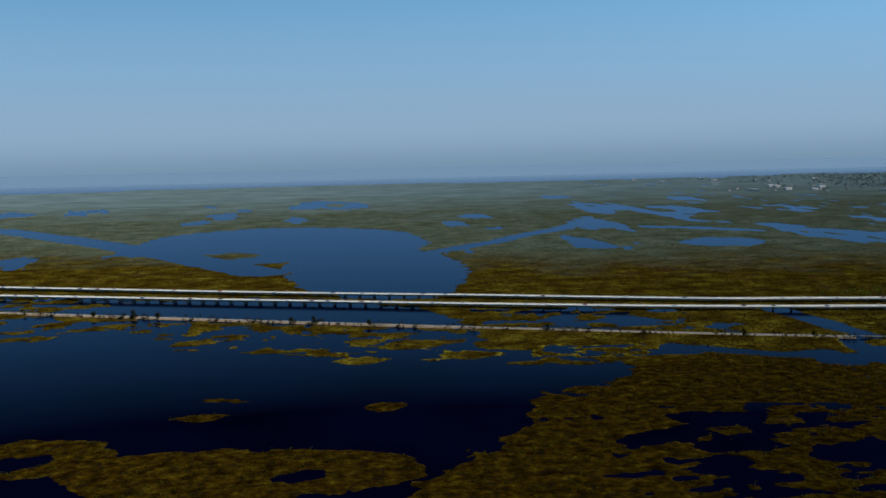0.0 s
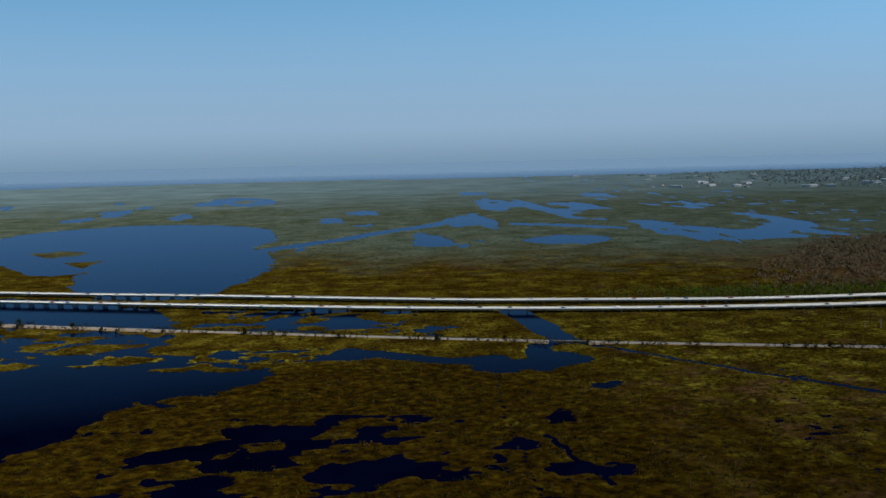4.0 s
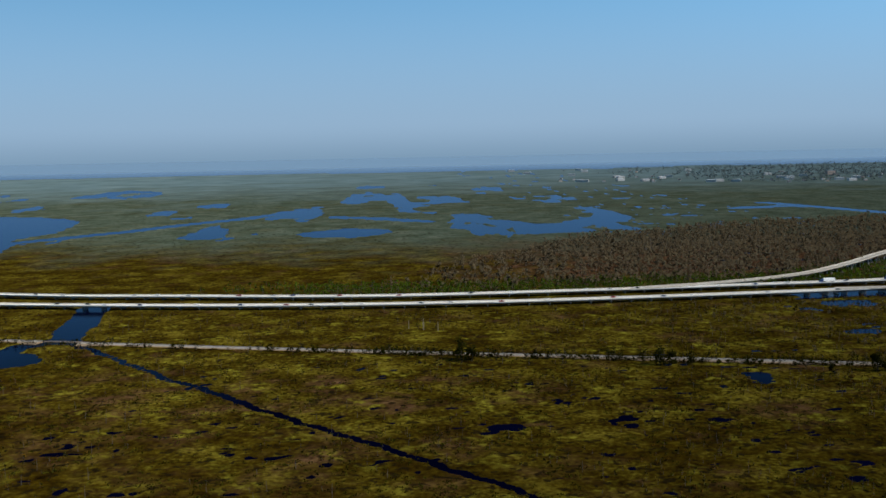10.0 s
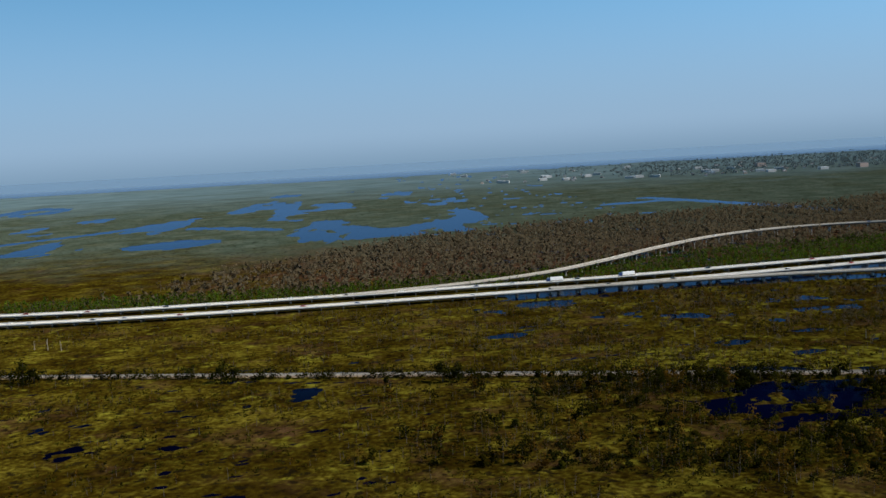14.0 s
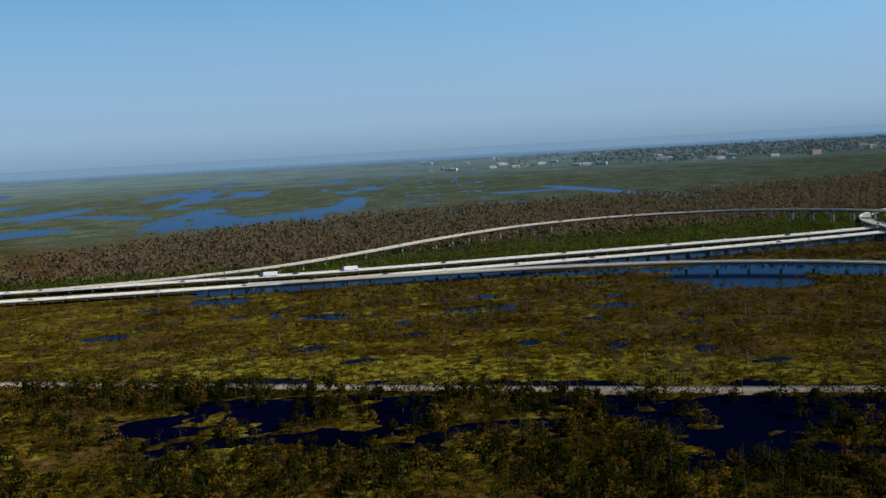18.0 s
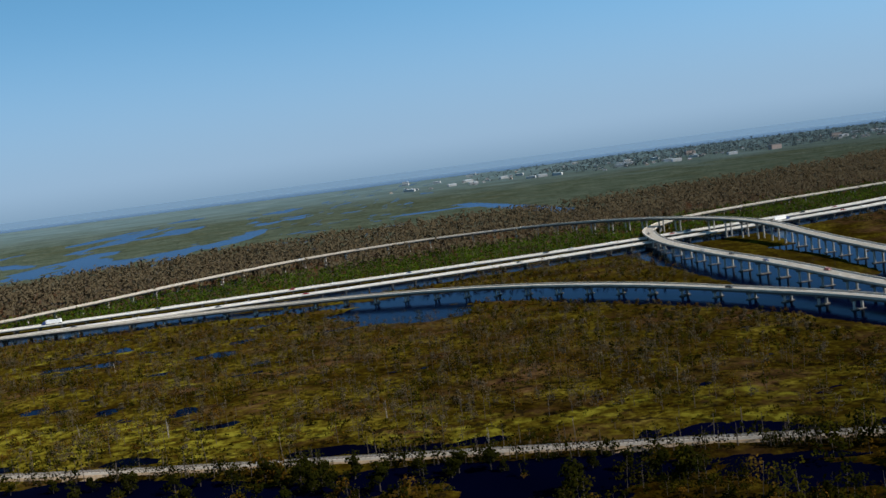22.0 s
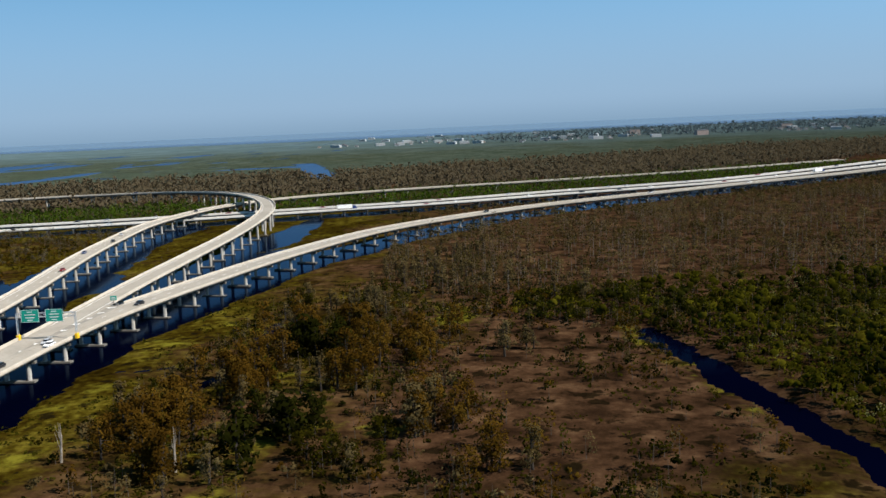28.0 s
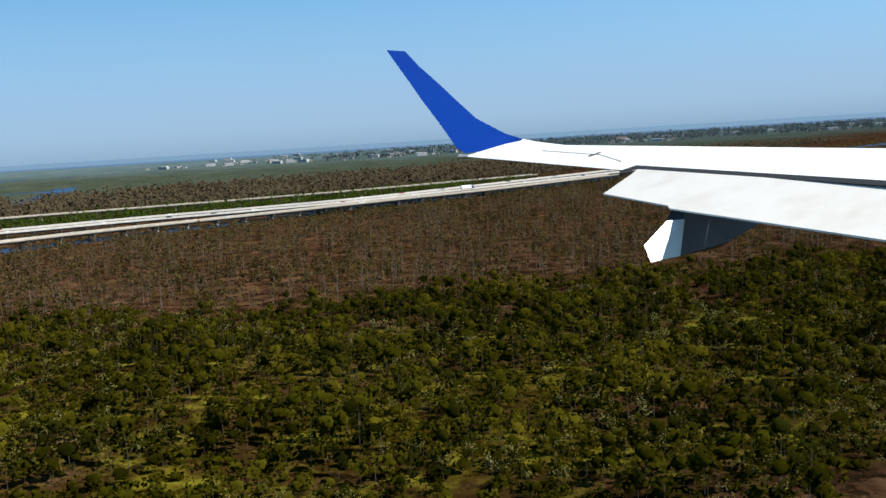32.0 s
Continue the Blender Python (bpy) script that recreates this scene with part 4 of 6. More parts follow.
for pts, z in ((((908.0, 290), (904.0, 290), (895.0, 333), (890.9, 353), (896.4, 353), (902.5, 320)), 4.14), (((921.4, 302), (918.6, 302), (916.6, 330), (915.3, 351), (918.4, 370), (922.2, 370), (922.6, 350)), 4.30)):
    bm = bmesh.new()
    top = [bm.verts.new((*p, z)) for p in pts]
    low = [bm.verts.new((*p, z - 0.4)) for p in pts]
    bm.faces.new(top), bm.faces.new(low[::-1])
    for i in range(len(pts)):
        j = (i + 1) % len(pts)
        bm.faces.new((top[j], top[i], low[i], low[j]))
    bmesh.ops.recalc_face_normals(bm, faces=bm.faces)
    part("slab", bm, "deck", wedge)
swept("parapet", spline(((919.0, 297, 4.3), (916.7, 330, 4.3), (915.4, 351, 4.3)), 6), ((-0.13, 0.46), (0.13, 0.46), (0.13, -0.14), (-0.13, -0.14)), "parapet", wedge)
for k, (tip, left, right, z) in enumerate((((902.3, 312), (891.4, 353), (895.2, 353), 4.155), ((920.9, 327), (918.9, 370), (921.8, 370), 4.315))):
    bm = bmesh.new()
    bm.faces.new([bm.verts.new((*p, z)) for p in (tip, right, left)])
    part("gore_surface", bm, "worn_gore", wedge, "dirtier concrete between the ramps")


# ---- sign gantry over the northbound road ----
def gantry():
    g = thing("sign_gantry", "steel overhead gantry with two green highway signs", "sign gantry", at=pose(922.0, 340.5, 4.24, 0, 0, 2))
    for x in (-5.9, 4.15):
        bm = bmesh.new()
        rod(bm, (x, -0.25, 0), (x, -0.25, 4.6), 0.09, 0.08)
        rod(bm, (x, 0.25, 0), (x, 0.25, 4.6), 0.09, 0.08)
        for k in range(4):
            rod(bm, (x, -0.25, 0.3 + k), (x, 0.25, 1.0 + k * 0.98), 0.03)
        post = part("post", bm, "galvanised", g)
        bm = bmesh.new()
        box(bm, 0.6, 0.7, 0.95, x, 0, 0.0, 0, 0.08)
        part("crash_drum", bm, "yellow", g, "yellow crash drum")
    bm = bmesh.new()
    for y in (-0.25, 0.25):
        for z in (3.9, 4.55):
            rod(bm, (-5.95, y, z), (4.2, y, z), 0.06)
    for k in range(14):
        x = -5.9 + k * 0.717
        rod(bm, (x, -0.25, 3.9), (x + 0.7, -0.25, 4.55), 0.03)
        rod(bm, (x, 0.25, 4.55), (x + 0.7, 0.25, 3.9), 0.03)
    part("truss", bm, "galvanised", g)
    for x, w in ((-3.4, 3.1), (0.75, 3.0)):
        bm = bmesh.new()
        box(bm, w, 0.06, 2.15, x, -0.42, 3.1, 0, 0.02)
        panel = part("sign_panel", bm, "sign", g, "green sign panel with white lettering bars")
        bm = bmesh.new()
        for z, f in ((4.8, 0.30), (4.32, 0.6), (3.82, 0.5), (3.40, 0.30)):
            box(bm, w * f, 0.02, 0.13, x, -0.47, z)
        for dx, dz, sx, sz in ((0, 5.18, w - 0.1, 0.04), (0, 3.13, w - 0.1, 0.04), (-w / 2 + 0.06, 3.15, 0.04, 2.05), (w / 2 - 0.06, 3.15, 0.04, 2.05)):
            box(bm, sx, 0.02, sz, x + dx, -0.47, dz)
        part("lettering", bm, "paint", panel)
    return g


gantry()
exit_sign = thing("exit_sign", "small green exit sign on posts in the gore", "road sign", at=pose(920.3, 370, 4.30))
bm = bmesh.new()
box(bm, 1.3, 0.05, 0.9, 0, -0.06, 1.1, 0, 0.015)
plate = part("sign_panel", bm, "sign", exit_sign)
for x in (-0.4, 0.4):
    bm = bmesh.new()
    rod(bm, (x, 0, 0), (x, 0, 2.0), 0.04)
    part("post", bm, "galvanised", exit_sign)
bm = bmesh.new()
for z in (1.3, 1.6):
    box(bm, 0.85, 0.02, 0.13, 0, -0.1, z)
part("lettering", bm, "paint", plate)


# ---- vehicles ----
def wheel(parent, x, y, r, w):
    bm = bmesh.new()
    bmesh.ops.create_cone(bm, cap_ends=True, segments=12, radius1=r, radius2=r, depth=w, matrix=pose(x, y, r, 90))
    t = part("tyre", bm, "tyre", parent)
    bm = bmesh.new()
    bmesh.ops.create_cone(bm, cap_ends=True, segments=8, radius1=r * 0.6, radius2=r * 0.6, depth=w + 0.02, matrix=pose(x, y, r, 90))
    part("rim", bm, "galvanised", t)


def profile_block(bm, outline, half, tuck=0.0):
    """A body drawn from its side outline (x, z), with its upper points drawn in."""
    top = max(z for _, z in outline)
    sides = []
    for s in (-1, 1):
        sides.append([bm.verts.new((x, s * (half - tuck * z / top), z)) for x, z in outline])
    bm.faces.new(sides[0]), bm.faces.new(sides[1][::-1])
    for i in range(len(outline)):
        j = (i + 1) % len(outline)
        bm.faces.new((sides[0][i], sides[1][i], sides[1][j], sides[0][j]))
    bmesh.ops.recalc_face_normals(bm, faces=bm.faces)


def car(paint, label, tall=0.0):
    c = thing("car", label, "car", "vehicles on the bridges")
    bm = bmesh.new()
    profile_block(bm, ((-1.25, 0.16), (1.22, 0.16), (1.27, 0.32), (1.2, 0.44), (0.62, 0.52), (-0.95, 0.54), (-1.27, 0.50)), 0.49, 0.03)
    part("body", bm, paint, c)
    bm = bmesh.new()
    profile_block(bm, ((-1.0, 0.50), (0.62, 0.50), (0.28, 0.76 + tall), (-0.68, 0.78 + tall)), 0.45, 0.05)
    part("window_glass", bm, "glass", c, "dark tinted glass")
    bm = bmesh.new()
    profile_block(bm, ((-0.72, 0.765 + tall), (0.27, 0.745 + tall), (0.22, 0.80 + tall), (-0.66, 0.82 + tall)), 0.41, 0.02)
    part("roof", bm, paint, c)
    for x in (-0.8, 0.8):
        for y in (-0.45, 0.45):
            wheel(c, x, y, 0.18, 0.12)
    for y in (-0.36, 0.36):
        bm = bmesh.new()
        box(bm, 0.03, 0.16, 0.08, 1.255, y, 0.32)
        part("headlight", bm, "paint", c)
    return c


def truck(label):
    c = thing("truck", label, "truck", "vehicles on the bridges")
    bm = bmesh.new()
    box(bm, 6.2, 1.34, 1.5, -1.2, 0, 0.62, 0, 0.04)
    part("trailer", bm, "car_white", c, "white box trailer")
    bm = bmesh.new()
    profile_block(bm, ((2.1, 0.35), (3.9, 0.35), (3.95, 0.9), (3.6, 1.0), (3.35, 1.65), (2.1, 1.75)), 0.62, 0.04)
    part("cab", bm, "car_blue", c)
    bm = bmesh.new()
    profile_block(bm, ((3.50, 1.02), (3.66, 1.02), (3.42, 1.55), (3.36, 1.55)), 0.56, 0.02)
    part("windscreen", bm, "glass", c)
    bm = bmesh.new()
    box(bm, 8.0, 0.5, 0.16, -0.3, 0, 0.4)
    part("chassis", bm, "tyre", c)
    for x in (-3.8, -3.2, 1.2, 1.8, 3.3):
        for y in (-0.55, 0.55):
            wheel(c, x, y, 0.27, 0.2)
    return c


CARS = [car("car_white", "white saloon car driving on the concrete bridge"), car("car_black", "black saloon car driving on the concrete bridge"),
        car("car_silver", "silver car driving on the concrete bridge"), car("car_black", "tall black utility car driving on the bridge", 0.14), car("car_red", "dark red car driving on the concrete bridge"),
        car("car_blue", "dark blue car driving on the concrete bridge")]
TRUCK = truck("white box lorry with blue cab on the highway")
used = set()


def drive(proto, points, x=None, y=None, off=0.0, flip=False):
    """Sets a vehicle on a road at the place where it has that x or y, off metres to its right."""
    fine = spline(points, 2.0)
    i = int(np.argmin(np.abs(fine[:, 0] - x if x is not None else fine[:, 1] - y)))
    i = min(max(i, 1), len(fine) - 2)
    p, d = fine[i], fine[i + 1] - fine[i - 1]
    a = math.atan2(d[1], d[0])
    m = pose(p[0] + math.sin(a) * off, p[1] - math.cos(a) * off, p[2] + 0.01, 0, 0, math.degrees(a) + (180 if flip else 0))
    if proto in used:
        return copy_thing(proto, m)
    used.add(proto)
    proto.matrix_basis = m
    return proto


# On the northbound and southbound decks and the ramps.
for k, y, off in ((0, 279, -0.4), (3, 298, -0.2), (1, 309, 1.7), (1, 321, -1.2), (2, 337, -1.0), (0, 334, -2.4), (1, 371, -0.6)):
    drive(CARS[k], RAMP_D, y=y, off=off, flip=False)
for k, y, off in ((1, 480, -1.0), (2, 498, 1.1), (5, 452, 1.0), (2, 262, -1.2), (1, 585, 0.8), (4, 420, -1.2)):
    drive(CARS[k], RAMP_B, y=y, off=off)
for k, x in ((1, 857), (4, 905)):
    drive(CARS[k], RAMP_C, x=x)
for k, x in ((1, 990), (2, 1060), (0, 1110)):
    drive(CARS[k], RAMP_D, x=x, off=1.0)
for k, x in ((2, 690), (1, 720), (5, 800)):
    drive(CARS[k], RAMP_A, x=x)
rng = random.Random(7)
for points, flip in ((ROAD_EAST, False), (ROAD_WEST, True)):
    x = -380.0
    while x < 1250:
        x += rng.uniform(10, 38)
        kind = rng.random()
        proto = TRUCK if kind < 0.035 else CARS[rng.choice((0, 0, 0, 1, 2, 2, 3, 4, 5))]
        drive(proto, points, x=x, off=rng.choice((-1.1, 1.1)), flip=flip)

# ---- railway ----
railway = thing("railway", "single railway track on a pale ballast bank across the marsh", "railway", kind="structure")
full = np.c_[spline(RAIL, 6.0), np.full(len(spline(RAIL, 6.0)), 0.0)]
for lo_x, hi_x in ((-900, 203), (216, 1500)):
    run = full[(full[:, 0] > lo_x) & (full[:, 0] < hi_x)]
    swept("bank", run, ((-1.5, 0.70), (1.5, 0.70), (3.2, -0.3), (-3.2, -0.3)), "bank", railway, "low dirt bank")
    swept("ballast", run, ((-0.95, 1.0), (0.95, 1.0), (1.4, 0.66), (-1.4, 0.66)), "ballast", railway, "pale stone ballast")
near = full[(full[:, 0] > -500) & (full[:, 0] < 1250)]
for off in (-0.42, 0.42):
    swept("rail", near, ((off - 0.05, 1.16), (off + 0.05, 1.16), (off + 0.05, 1.05), (off - 0.05, 1.05)), "steel", railway)
ties = spline(RAIL, 0.9)
ties = ties[(ties[:, 0] > 480) & (ties[:, 0] < 960)]
tv, tf = [], []
cube = np.array([(-0.12, -0.75, 0), (0.12, -0.75, 0), (0.12, 0.75, 0), (-0.12, 0.75, 0), (-0.12, -0.75, 0.1), (0.12, -0.75, 0.1), (0.12, 0.75, 0.1), (-0.12, 0.75, 0.1)])
cube_faces = np.array([(4, 5, 6, 7), (0, 1, 5, 4), (1, 2, 6, 5), (2, 3, 7, 6), (3, 0, 4, 7)])
for i in range(len(ties) - 1):
    a = math.atan2(*(ties[i + 1] - ties[i])[::-1])
    c, s = math.cos(a), math.sin(a)
    tf.append(cube_faces + 8 * len(tv))
    tv.append(np.c_[cube[:, 0] * c - cube[:, 1] * s + ties[i][0], cube[:, 0] * s + cube[:, 1] * c + ties[i][1], cube[:, 2] + 0.96])
ob = new("sleepers", mesh_of("sleepers", np.vstack(tv), np.vstack(tf), ["wood"]))
ob.parent = railway
tagged(ob, "dark timber sleepers", kind="stuff")
trestle = thing("railway_trestle", "short timber railway trestle over the canal", "bridge")
run = spline(((201.5, 453.5, 1.0), (217.5, 448.9, 1.0)), 3)
swept("deck", run, ((-1.3, 0.0), (1.3, 0.0), (1.3, -0.4), (-1.3, -0.4)), "wood", trestle)
for p in run[1:-1]:
    bm = bmesh.new()
    for off in (-0.9, 0.9):
        rod(bm, (p[0] - off * 0.28, p[1] + off, -1), (p[0] - off * 0.28, p[1] + off, 0.62), 0.2)
    part("pile_bent", bm, "wood", trestle)


def utility_pole(x):
    y = float(rail_y(x)) + 3.2
    p = thing("utility_pole", "thin weathered wooden pole beside the railway", "pole", "poles along the railway", at=pose(x, y, 0.2, 0, rng.uniform(-2, 2), -15))
    bm = bmesh.new()
    rod(bm, (0, 0, -0.4), (0, 0, 4.6), 0.09, 0.06)
    part("shaft", bm, "wood", p)
    bm = bmesh.new()
    box(bm, 0.07, 1.0, 0.08, 0, 0, 4.1)
    part("crossarm", bm, "wood", p)


for x in (640, 690, 742, 795, 822, 848, 872, 896):
    utility_pole(x)


# ---- trees ----
def frusta(p0, p1, r0, r1):
    """Four-sided tapering bars from p0 to p1."""
    n = len(p0)
    d = p1 - p0
    d = d / np.linalg.norm(d, axis=1)[:, None]
    a = np.cross(d, np.where(np.abs(d[:, 2:]) > 0.9, [[1.0, 0, 0]], [[0, 0, 1.0]]))
    a /= np.linalg.norm(a, axis=1)[:, None]
    b = np.cross(d, a)
    ring = [a, b, -a, -b]
    v = np.stack([p0 + k * r0[:, None] for k in ring] + [p1 + k * r1[:, None] for k in ring], 1).reshape(-1, 3)
    f = np.array([(0, 1, 5, 4), (1, 2, 6, 5), (2, 3, 7, 6), (3, 0, 4, 7)])
    return v, (np.arange(n)[:, None, None] * 8 + f).reshape(-1, 4)


def leaves(centres, size, rs, out=None, loose=0.42):
    """Small uneven four-sided leaf tufts that face outwards more or less."""
    n = len(centres)
    normal = rs.normal(size=(n, 3)) * (1.0 if out is None else loose)
    if out is not None:
        normal = normal + out / (np.linalg.norm(out, axis=1)[:, None] + 1e-6)
    normal /= np.linalg.norm(normal, axis=1)[:, None]
    a = np.cross(normal, rs.normal(size=(n, 3)))
    a /= np.linalg.norm(a, axis=1)[:, None]
    b = np.cross(normal, a)
    s = size[:, None] if np.ndim(size) else size
    k = rs.uniform(0.5, 1.0, (n, 4))
    v = np.stack([centres + a * s * k[:, :1], centres + b * s * k[:, 1:2], centres - a * s * k[:, 2:3], centres - b * s * k[:, 3:]], 1)
    return v.reshape(-1, 3), np.arange(n * 4).reshape(n, 4)


CUBE = [(i, j, k) for i in (-1, 0, 1) for j in (-1, 0, 1) for k in (-1, 0, 1) if (i, j, k) != (0, 0, 0)]
CUBE_FACES = []
for axis in range(3):
    for sign in (-1, 1):
        for p in (-1, 0):
            for q in (-1, 0):
                ring = [(p, q), (p + 1, q), (p + 1, q + 1), (p, q + 1)]
                ids = []
                for u, w in ring:
                    c = [u, w]
                    c.insert(axis, sign)
                    ids.append(CUBE.index(tuple(c)))
                CUBE_FACES.append(ids if (sign > 0) == (axis != 1) else ids[::-1])
CUBE_DIR = np.array(CUBE, float)
CUBE_DIR /= np.linalg.norm(CUBE_DIR, axis=1)[:, None]


def lumps(centres, radius, rs):
    """Uneven rounded hearts of foliage, with their outward directions."""
    n = len(centres)
    k = rs.uniform(0.55, 1.15, (n, len(CUBE_DIR), 1))
    v = centres[:, None, :] + CUBE_DIR * k * radius[:, None, None] * np.array([1, 1, 0.8])
    f = np.arange(n)[:, None, None] * len(CUBE_DIR) + np.array(CUBE_FACES)
    return v.reshape(-1, 3), f.reshape(-1, 4), np.tile(CUBE_DIR, (n, 1))


def soften(me, normals, up=0.25):
    """Shading that follows the rounded clumps; up: how far a closed canopy turns it to the sky."""
    normals = normals + [0, 0, up]
    normals = normals / (np.linalg.norm(normals, axis=1)[:, None] + 1e-9)
    me.polygons.foreach_set("use_smooth", np.ones(len(me.polygons), bool))
    me.normals_split_custom_set_from_vertices(normals.astype(np.float32))


def set_tint(me, values):
    me.attributes.new("tint", 'FLOAT', 'FACE').data.foreach_set("value", np.asarray(values, np.float32))


def crown_points(base, h, r, count, rs, clumps, low):
    """Leaf places for trees: tufts gathered in clumps round the upper stem, with gaps between."""
    n = len(base)
    ang = rs.uniform(0, 2 * np.pi, (n, clumps))
    lift = rs.uniform(low, 1.0, (n, clumps))
    out = r[:, None] * rs.uniform(0.25, 1.0, (n, clumps)) * np.sqrt(np.clip(1.25 - lift, 0.08, 1))
    cx = base[:, :1] + np.cos(ang) * out
    cy = base[:, 1:2] + np.sin(ang) * out
    cz = base[:, 2:3] + h[:, None] * lift
    c = np.stack([cx, cy, cz], -1)
    pick = rs.integers(0, clumps, (n, count))
    at = np.take_along_axis(c, pick[..., None].repeat(3, -1), 1)
    ball = rs.normal(size=(n, count, 3))
    ball *= (rs.uniform(0.55, 1.0, (n, count, 1)) / np.linalg.norm(ball, axis=2, keepdims=True))
    at = at + ball * (r[:, None, None] * 0.48) * np.array([1, 1, 0.8])
    at[..., 2] = np.maximum(at[..., 2], base[:, 2:3] + 0.10 * h[:, None])
    heart = base[:, None, :] + np.array([0, 0, 1]) * (h * (low + 1) * 0.42)[:, None, None]
    out = ball * 0.9 + (at - heart) / (0.6 * r[:, None, None] + 0.25 * h[:, None, None])
    return at.reshape(-1, 3), c, out.reshape(-1, 3)


def wood(name, xy, h, r, count, leaf, mats, label, category, seed, clumps=6, low=0.35, trunk=0.018, limbs=2, hearts=0, bend=None, up=0.25):
    """One body of many trees or shrubs: stems, limbs, rounded hearts of foliage and leaf tufts."""
    rs = np.random.default_rng(seed)
    base = np.c_[xy, np.maximum(ground_height(xy[:, 0], xy[:, 1]), -0.05)]
    pts, c, out = crown_points(base, h, r, count, rs, clumps, low)
    size = np.repeat(leaf * rs.uniform(0.7, 1.3, len(xy)), count)
    shade = np.clip(0.45 * rs.random(len(xy)) + 1.6 * (fbm(xy[:, 0] / 11, xy[:, 1] / 11, seed + 200, 3) - 0.5) + 0.28, 0, 1)
    lv, lf = leaves(pts, size, rs, out)
    top = base + np.c_[rs.normal(size=(len(xy), 2)) * 0.04 * h[:, None], h * 0.93]
    tv, tf = frusta(base - [0, 0, 0.2], top, h * trunk + 0.02, h * trunk * 0.3)
    vs, fs, mi, ns = [tv], [tf], [np.zeros(len(tf))], [tv - np.repeat((base + top) / 2, 8, 0) * [1, 1, 0] - tv * [0, 0, 1]]
    at = len(tv)
    for k in range(limbs):
        start = base + (top - base) * rs.uniform(0.35, 0.75, (len(xy), 1))
        bv, bf = frusta(start, c[:, k], h * trunk * 0.45, h * trunk * 0.15)
        vs.append(bv), fs.append(bf + at), mi.append(np.zeros(len(bf))), ns.append(bv - np.repeat((start + c[:, k]) / 2, 8, 0))
        at += len(bv)
    tint = [np.full(sum(len(f) for f in fs), 0.5)]
    for k in range(hearts):
        hv, hf, hn = lumps(c[:, k], r * 0.37, rs)
        vs.append(hv), fs.append(hf + at), mi.append(np.ones(len(hf))), ns.append(hn)
        tint.append(np.repeat(shade, len(CUBE_FACES)))
        at += len(hv)
    vs.append(lv), fs.append(lf + at), mi.append(np.ones(len(lf))), ns.append(np.repeat(out / (np.linalg.norm(out, axis=1)[:, None] + 1e-6), 4, 0))
    tint.append(np.repeat(shade, count))
    me = mesh_of(name, np.vstack(vs), np.vstack(fs), list(mats), np.concatenate(mi))
    set_tint(me, np.concatenate(tint))
    if bend is not None:
        for k in range(len(ns) - 1 - hearts, len(ns)):
            ns[k] = ns[k] + np.repeat(np.c_[bend, np.zeros(len(bend))], len(ns[k]) // len(bend), 0)
    soften(me, np.vstack(ns), up)
    return tagged(new(name, me), label, category, kind="stuff")


def scatter(x0, x1, y0, y1, gap, seed, keep):
    """Places on a jittered lattice where keep(x, y) allows them and the ground is dry."""
    rs = np.random.default_rng(seed)
    x, y = np.meshgrid(np.arange(x0, x1, gap), np.arange(y0, y1, gap))
    x, y = x + rs.uniform(-0.5, 0.5, x.shape) * gap, y + rs.uniform(-0.5, 0.5, y.shape) * gap
    x, y = x.ravel(), y.ravel()
    ok = rs.random(len(x)) < keep(x, y)
    x, y = x[ok], y[ok]
    clear = np.minimum(np.minimum(away(x, y, lines["east"]) - 5, away(x, y, lines["west"]) - 5), np.minimum(away(x, y, lines["a"]) - 3.6, away(x, y, lines["b"]) - 4.5))
    clear = np.minimum(clear, np.minimum(np.minimum(away(x, y, lines["c"]) - 4, away(x, y, lines["d"]) - 5), away(x, y, lines["rail"]) - 2.6))
    ok = (clear > 0) & (dry_land(x, y) > 0.15)
    return np.stack([x[ok], y[ok]], 1)


def road_gap(x, y):
    return y - road_y(x)


def span_of(n, lo, hi, seed):
    return np.random.default_rng(seed).uniform(lo, hi, n)


# Green thicket east of the canal, nearest to the flight line.
def thicket_zone(x, y):
    edge = 392 + 8 * (fbm(x / 40, y * 0, 61) - 0.5) * 2 + 0.17 * np.maximum(0, x - 1040)
    west = 1027 + 0.26 * np.maximum(0, 350 - y) - 27 * step(y, 350, 366)
    dirt = patch(x, y, 1184, 296, 13, 7.5, 0) > 2 * (fbm(x / 4, y / 4, 62) - 0.5)
    return (y < edge) * (x > west) * dirt * (0.55 + 0.75 * fbm(x / 9, y / 9, 63))


def mounds(x, y, scale, seed):
    """Rounded swells of the canopy, and the lean of their sides."""
    def rise(u, v):
        return step(fbm(u / scale, v / scale, seed, 3), 0.28, 0.72)
    e = 0.4
    lean = np.stack([rise(x - e, y) - rise(x + e, y), rise(x, y - e) - rise(x, y + e)], 1) / (2 * e)
    return rise(x, y), lean


p = scatter(996, 1262, 270, 440, 2.45, 71, thicket_zone)
tall, lean = mounds(p[:, 0], p[:, 1], 7.5, 65)
h = (0.8 + 3.6 * tall) * span_of(len(p), 0.8, 1.2, 1)
lean = lean * 3.2
g = fbm(p[:, 0] / 8, p[:, 1] / 8, 67) + span_of(len(p), -0.08, 0.08, 2)
k = g < 0.60
wood("green_thicket", p[k], h[k], (0.30 * h + 1.15)[k], 48, 0.27, ("bark", "leaf_green"), "dense green thicket of young willow and wax myrtle shrubs", "shrubs", 2, 7, 0.25, 0.006, 0, 1, lean[k], 0.45)
wood("dark_thicket", p[~k], h[~k] * 1.1, (0.28 * h + 1.0)[~k], 46, 0.27, ("bark", "leaf_deep"), "darker evergreen shrubs within the thicket", "shrubs", 3, 7, 0.25, 0.006, 0, 1, lean[~k], 0.45)
